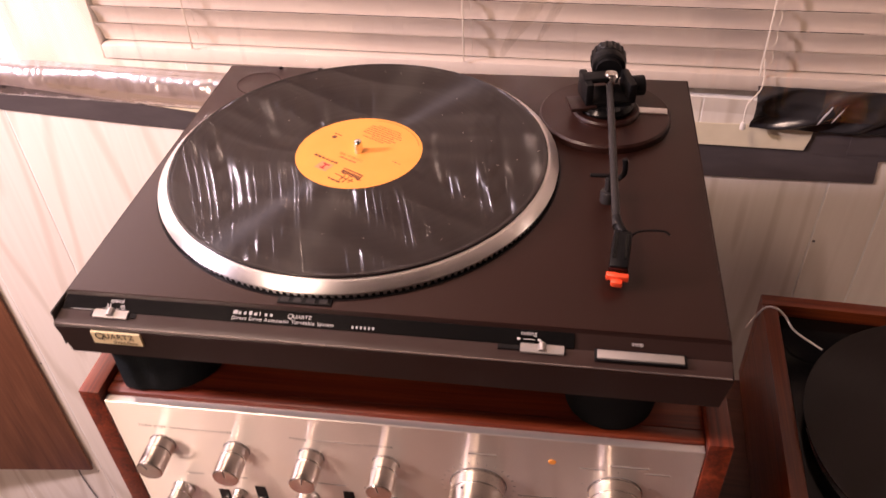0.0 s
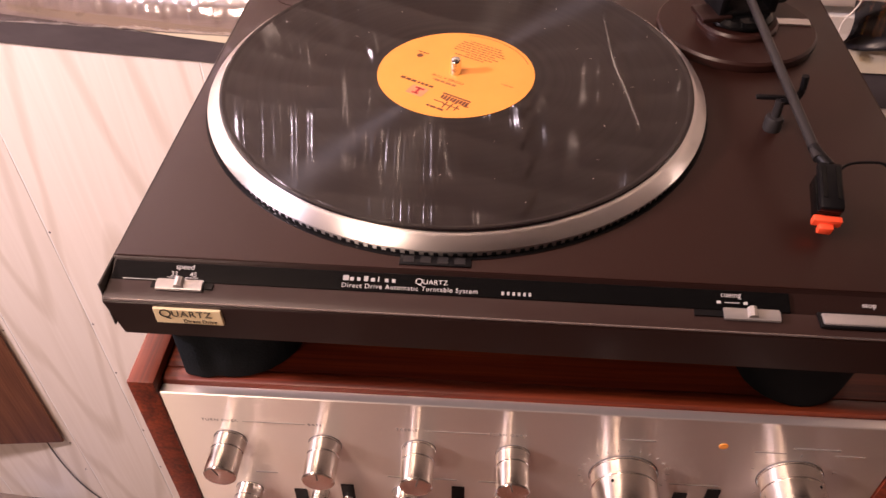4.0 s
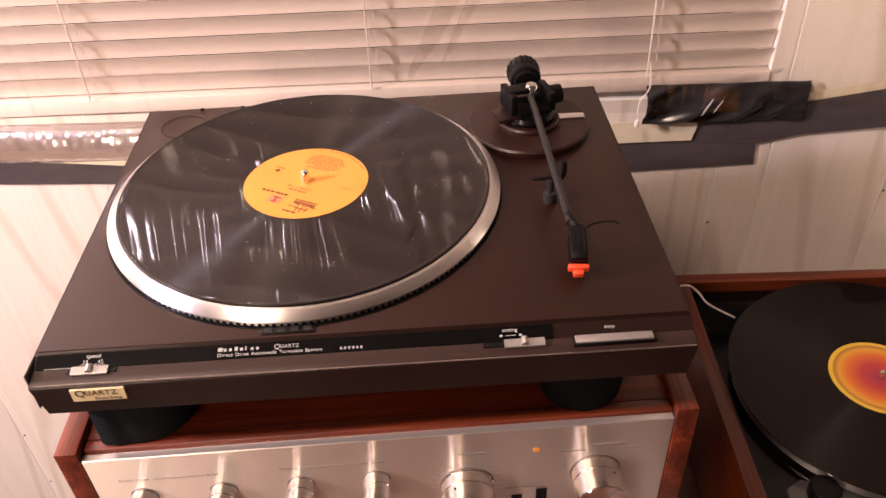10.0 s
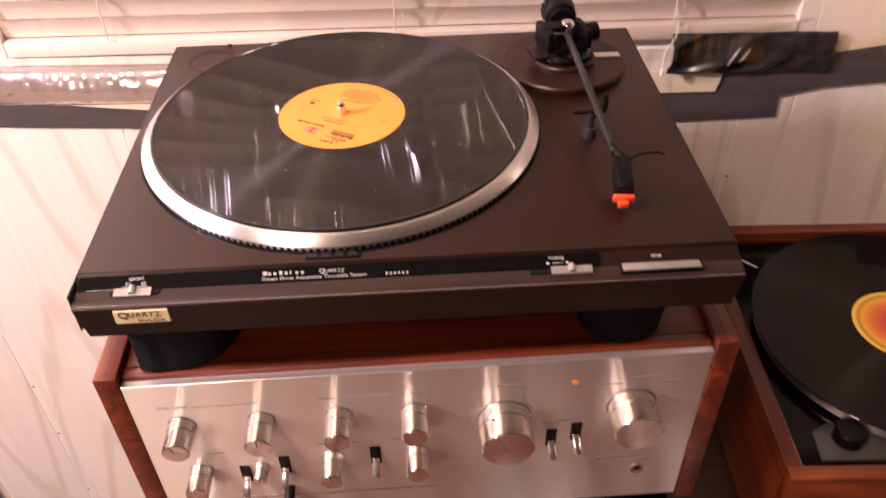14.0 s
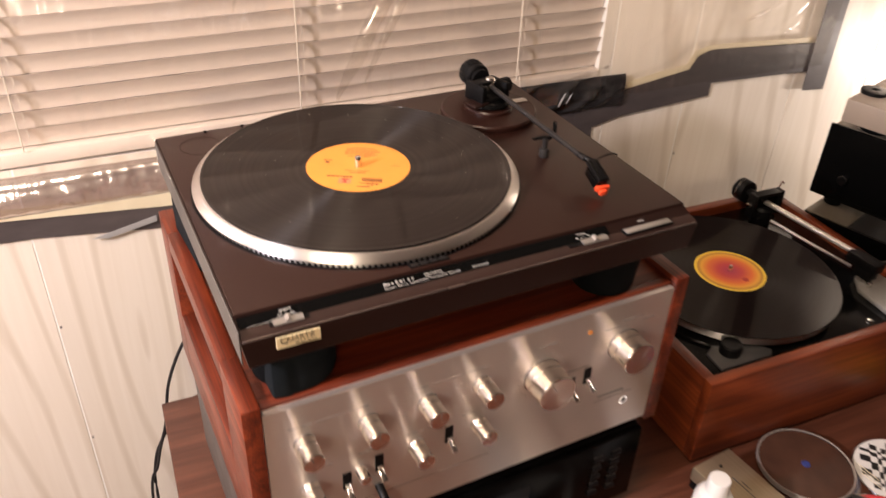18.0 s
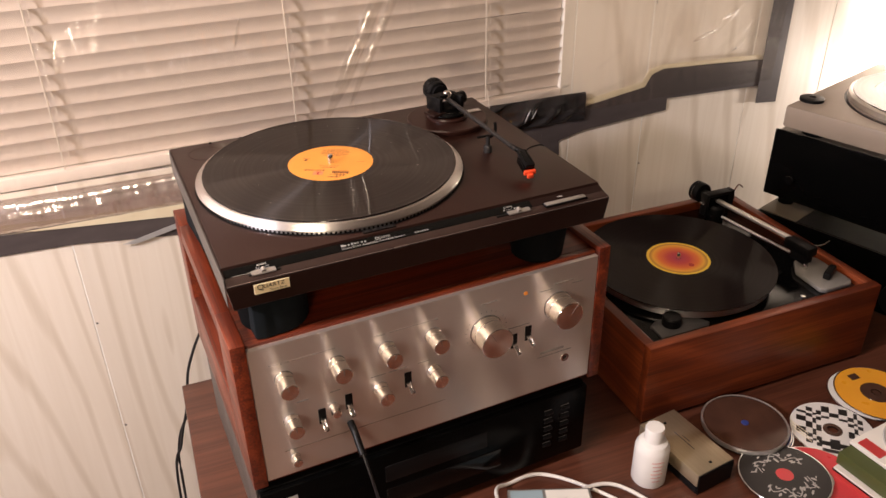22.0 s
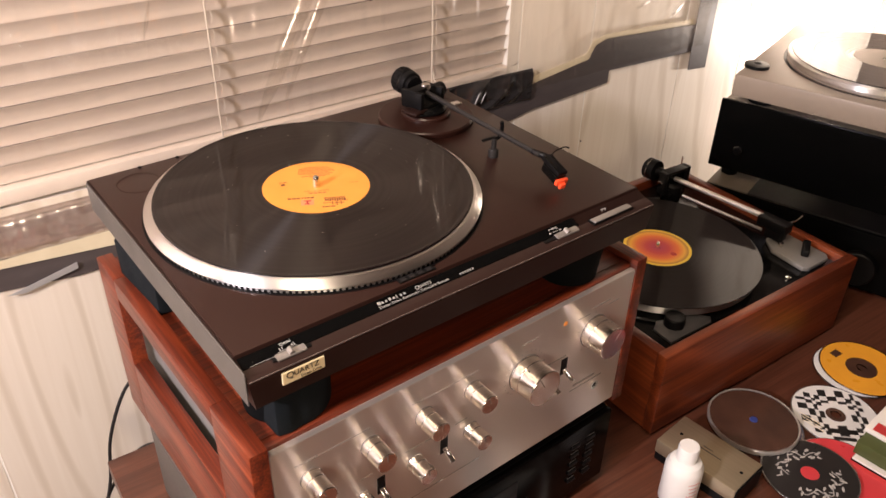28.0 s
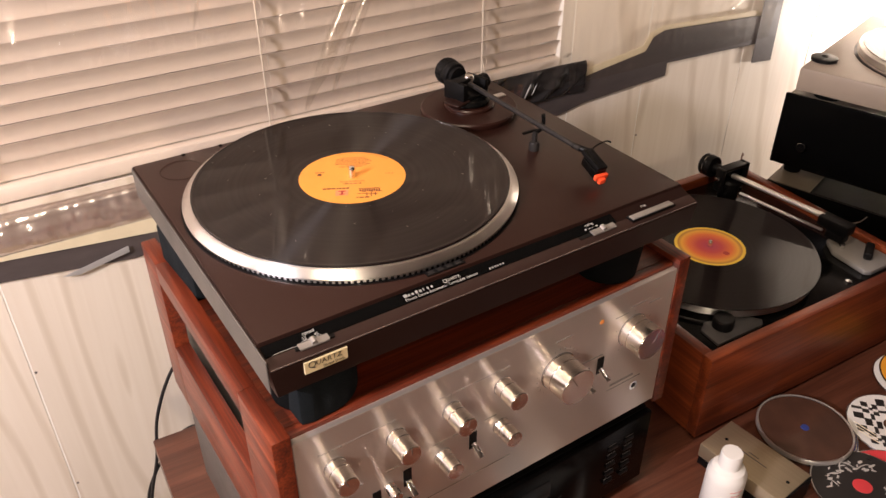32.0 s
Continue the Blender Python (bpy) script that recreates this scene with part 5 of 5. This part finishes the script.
BROWNDISC = mat("disc_brown", (0.085, 0.040, 0.026), (0.045, 0.022, 0.016), (25, 25, 25), 0.14)


def cd(m, face_mat, label, hub_mat=None, hub=0.0225):
    t = thing("compact_disc", m, label, "compact disc", "loose compact discs")
    part("disc", lathe([(0.0075, 0), (0.0595, 0), (0.0600, 0.0006), (0.0595, 0.0012), (0.0075, 0.0012)], 64), CDBASE, t)
    part("print_face", lathe([(hub, 0.0012), (0.0580, 0.0012), (0.0580, 0.0014), (hub, 0.0014)], 64), face_mat, t)
    part("hub", lathe([(0.0075, 0.0012), (hub, 0.0012), (hub - 0.0003, 0.0015), (0.0075, 0.0015)], 40), hub_mat or CLEAR, t)
    return t


cd(pose(0.684, -0.024, DESK_Z + 0.002), BLUEEDGE, "blue-edged disc at the bottom of a small stack")
cd(pose(0.682, -0.022, DESK_Z + 0.0045, 0.6, 0.5), BLUEEDGE, "blue-edged disc in a small stack")
tub = thing("disc_tub", pose(0.677, -0.019, DESK_Z + 0.007), "round clear-rimmed disc tub with brown inlay", "disc case")
part("rim", lathe([(0.0580, 0), (0.0605, 0), (0.0610, 0.005), (0.0600, 0.0068), (0.0580, 0.0062)], 72), SATIN, tub, "clear shiny rim")
part("inlay", lathe([(0, 0.001), (0.0580, 0.001), (0.0580, 0.005), (0, 0.0052)], 64), BROWNDISC, tub)
part("hub", lathe([(0, 0.005), (0.0055, 0.005), (0.005, 0.0062), (0, 0.0064)], 24), BLUEEDGE, tub)
ck = cd(pose(0.790, -0.072, DESK_Z + 0.003, 1), WHITECD, "black and white chequered disc on the desk", BROWNDISC, 0.0135)
bm = bmesh.new()
cols = [-0.060, -0.041, -0.034, -0.029, -0.021, -0.009, 0.004, 0.015, 0.022, 0.027, 0.036, 0.049, 0.060]
for i in range(12):
    for j in range(12):
        if (i + j) % 2:
            continue
        a0, a1 = cols[i], cols[i + 1]
        b0, b1 = cols[j], cols[j + 1]
        skew = 0.10 * math.sin(j * 0.9)
        quad = [(a0 + skew * b0, b0), (a1 + skew * b0, b0), (a1 + skew * b1, b1), (a0 + skew * b1, b1)]
        if all(0.0155 < math.hypot(*q) < 0.0578 for q in quad):
            join(bm, prism(quad, 0.0014, 0.0016))
tagged(part("chequer_print", bm, BLACKCD, ck, "", smooth=False, m=pose(0, 0, 0, 0, 0, 48)), kind="stuff")
for row in ((-0.020, -0.036, 0.040, 0.0085), (-0.016, -0.049, 0.030, 0.0065)):
    bars("print_block", [row], pose(0, 0, 0.0014, 0, 0, -40), BLACKCD, ck)
cd(pose(0.900, -0.032, DESK_Z + 0.0025), WHITECD, "white disc under an orange disc", BROWNDISC)
oc = cd(pose(0.908, -0.036, DESK_Z + 0.006, 1.5), ORANGECD, "orange printed disc with dark hub on the desk", BROWNDISC)
bars("print", [(-0.012, 0.034, 0.016, 0.012)], pose(0, 0, 0.0014), BROWNDISC, oc)
cd(pose(0.690, -0.150, DESK_Z + 0.0012), BLUEEDGE, "blue printed disc at the bottom of a small pile")
cd(pose(0.700, -0.136, DESK_Z + 0.0035), REDCD, "red printed disc under a black one")
bk = cd(pose(0.662, -0.118, DESK_Z + 0.008, -2), BLACKCD, "black disc with white scrolled print and red hub", REDCD, 0.0115)
part("hub_hole", lathe([(0, 0.0004), (0.0076, 0.0004), (0.0076, 0.0012), (0, 0.0012)], 24), REDCD, bk)
bm = bmesh.new()
for a0, a1, rr in ((15, 150, 0.034), (195, 330, 0.034)):
    for k in range(22):
        a = radians(a0 + (a1 - a0) * k / 21)
        r = rr + 0.007 * math.sin(k * 1.9)
        leaf = lathe([(0, 0.0014), (random.uniform(0.0016, 0.0030), 0.0014), (0.0012, 0.0017), (0, 0.0017)], 8)
        bmesh.ops.scale(leaf, vec=(random.uniform(1.2, 2.4), random.uniform(0.45, 0.8), 1), verts=leaf.verts)
        join(bm, leaf, pose(r * math.cos(a), r * math.sin(a), 0, 0, 0, random.uniform(0, 180)))
    stem = [(rr + 0.006 * math.sin(k * 1.6)) for k in range(12)]
    join(bm, tube([(q * math.cos(radians(a0 + (a1 - a0) * k / 11)), q * math.sin(radians(a0 + (a1 - a0) * k / 11)), 0.0015) for k, q in enumerate(stem)], 0.0008, 5, 4, 0.2))
tagged(part("scroll_print", bm, WHITEINK, bk, "white scrolled print"), kind="stuff")

# books, case and cables at the front of the desk
def cable(name, pts, rad, material, label):
    return tagged(part(name, tube(pts, rad, 10, 8), material), label, "cable")


bkk = thing("book", pose(0.738, -0.128, DESK_Z + 0.0122, 0, 0, 7), "thick dark green boxed book lying on other booklets", "book")
part("cover", box(0, 0.20, -0.17, 0, 0.0, 0.0200, 0.0010), GREENBOOK, bkk)
part("pages", box(0.001, 0.2004, -0.168, -0.002, 0.002, 0.0180), PAPER, bkk)
for k in range(3):
    bars("print", [(-0.070 - 0.004 * k, 0.0045 + 0.0042 * k, 0.030, 0.0010)], pose(-0.0002, 0, 0, 90, 0, -90), MASKING, bkk)
bl = thing("booklet", pose(0.730, -0.132, DESK_Z + 0.0062, 0, 0, 8), "black booklet with white page edges on the desk", "booklet", "booklets under the green book")
part("cover", box(0, 0.20, -0.17, 0, 0.0, 0.0025, 0.0004), BLACK, bl)
part("pages", box(0.0006, 0.199, -0.169, -0.001, 0.0026, 0.0056), PAPER, bl)
br = thing("booklet", pose(0.726, -0.140, DESK_Z, 0, 0, 6), "red booklet at the bottom of the pile on the desk", "booklet", "booklets under the green book")
part("cover", box(0, 0.20, -0.17, 0, 0.0, 0.0060, 0.0006), REDCOVER, br)
tray = thing("disc_case", pose(0.762, -0.122, DESK_Z + 0.0324, 0, 0, 7), "pale disc case with a translucent disc lying on the green book", "disc case")
part("tray", box(0, 0.142, -0.128, 0, 0, 0.0060, 0.001), PAPER, tray, "white printed card tray")
part("disc_seat", lathe([(0.010, 0), (0.058, 0), (0.060, 0.0024), (0.0585, 0.0034), (0.0565, 0.0020), (0.010, 0.0014)], 64), CLEAR, tray, "grey translucent disc", pose(0.080, -0.064, 0.006))
part("disc_shade", prism([(0, 0), (0.050, 0.018), (0.040, 0.036), (0.022, 0.046), (0.004, 0.050)], 0.0081, 0.0083), SIDEGREY, tray, "dark picture sector", pose(0.080, -0.064, 0))
part("picture", box(0.004, 0.022, -0.042, -0.008, 0.006, 0.0063), REDCOVER, tray, "small red picture")
jc = thing("cassette_case", pose(0.281, -0.072, DESK_Z, 0, 0, -20), "clear cassette case with pale paper card on the desk", "cassette case")
part("case", box(0, 0.108, 0, 0.069, 0, 0.015, 0.001), CHASSIS, jc)
part("paper_card", box(0.003, 0.045, 0.003, 0.066, 0.0148, 0.0156), BLUEPAPER, jc, "blue-grey card")
part("paper_card", box(0.049, 0.105, 0.003, 0.066, 0.0148, 0.0156), PAPER, jc, "pale card")
Zc = DESK_Z + 0.003
cable("white_cable", [(0.270, -0.150, Zc), (0.281, -0.060, Zc + 0.012), (0.289, -0.006, Zc + 0.014), (0.318, 0.012, Zc), (0.359, 0.013, Zc), (0.400, -0.020, Zc), (0.446, -0.086, Zc), (0.480, -0.18, Zc), (0.49, -0.30, Zc)], 0.0026, CABLEWHITE, "thin white cable looped on the desk")
cable("white_cable", [(0.31, -0.16, Zc + 0.0155), (0.335, -0.075, Zc + 0.0155), (0.387, -0.042, Zc + 0.008), (0.444, -0.046, Zc + 0.004), (0.486, -0.112, Zc), (0.512, -0.162, Zc), (0.53, -0.24, Zc), (0.54, -0.32, Zc)], 0.0026, CABLEWHITE, "thin white cable crossing another on the desk")
ax = AMP.matrix_world @ Vector((0.118, -0.034, 0.040))
cable("headphone_cable", [ax, ax + Vector((0.004, -0.016, -0.025)), ax + Vector((0.012, -0.030, -0.080)), ax + Vector((0.018, -0.045, -0.150)), ax + Vector((0.02, -0.09, -0.168)), ax + Vector((0.02, -0.25, -0.168)), ax + Vector((0.03, -0.42, -0.168))], 0.0017, CABLEBLACK, "thin black headphone cable hanging from the amplifier")
cable("thin_wire", [(0.530, 0.385, -0.30), (0.540, 0.378, -0.262), (0.550, 0.368, -0.250), (0.560, 0.362, -0.255), (0.569, 0.345, -0.259), (0.594, 0.325, -0.262)], 0.0012, CABLEWHITE, "thin pale wire curling over the second turntable")
cable("arm_wire", [(0.90, 0.345, -0.250), (0.95, 0.385, -0.258), (0.995, 0.420, -0.262), (1.03, 0.445, -0.285)], 0.0013, INK, "thin brown wire behind the second turntable")
cable("black_cable", [(0.02, 0.350, -0.250), (0.000, 0.395, -0.280), (-0.026, 0.430, -0.328), (-0.057, 0.430, -0.396), (-0.072, 0.430, -0.470), (-0.094, 0.430, -0.546), (-0.116, 0.430, -0.672), (-0.13, 0.44, -1.355)], 0.0023, CABLEBLACK, "black cable hanging behind the desk edge")
cable("black_cable", [(0.03, 0.340, -0.385), (-0.010, 0.405, -0.412), (-0.040, 0.430, -0.445), (-0.078, 0.436, -0.500), (-0.100, 0.436, -0.560), (-0.108, 0.430, -0.672), (-0.14, 0.45, -1.355)], 0.0023, CABLEBLACK, "black cable looping off the desk back")

# made-up board for the wall's shadow, one end turned a little into the room
shade_board = thing("wall_shade_board", pose(0, 0, 0), "made-up brown board standing for a shadow on the panelled wall", "cupboard")
part("body", prism([(-0.667, 0.522), (-1.25, 0.420), (-1.25, 0.528), (-0.667, 0.528)], -1.085, -0.20, 0.003), SHADEBOARD, shade_board)

# nails in the grooves of the panelling
for gx, zs in ((-0.49, (-0.50, -0.707, -0.839, -1.019, -1.152)), (-0.667, (-0.75, -1.10, -1.20)), (0.836, (-0.235, 0.075)), (-0.186, (-0.34, -0.56)), (0.613, (-0.28,))):
    for z in zs:
        part("nail", lathe([(0, 0), (0.0019, 0), (0.0017, 0.0006), (0, 0.0008)], 10), GREYINK, wall_back, "", pose(gx + 0.004, WALL_Y, z, 90))
cable("thin_wire", [(-0.700, 0.5285, -1.06), (-0.712, 0.5285, -1.116), (-0.700, 0.5285, -1.226), (-0.674, 0.5285, -1.303), (-0.631, 0.5285, -1.345), (-0.50, 0.528, -1.357)], 0.0014, GREYINK, "thin grey wire hanging down the wall to the floor")
bag = bmesh.new()
bmesh.ops.create_icosphere(bag, subdivisions=4, radius=1)
for v in bag.verts:
    q = 1 + 0.28 * noise.noise(v.co * 1.7) + 0.12 * noise.noise(v.co * 5.1)
    v.co = Vector((v.co.x * 0.085 * q, v.co.y * 0.055 * q, max(0.0, v.co.z * 0.030 * q + 0.018)))
tagged(part("plastic_bag", bag, BLUEBAG, None, "", pose(-0.775, 0.455, -1.36)), "crumpled blue plastic bag on the floor by the wall", "plastic bag")
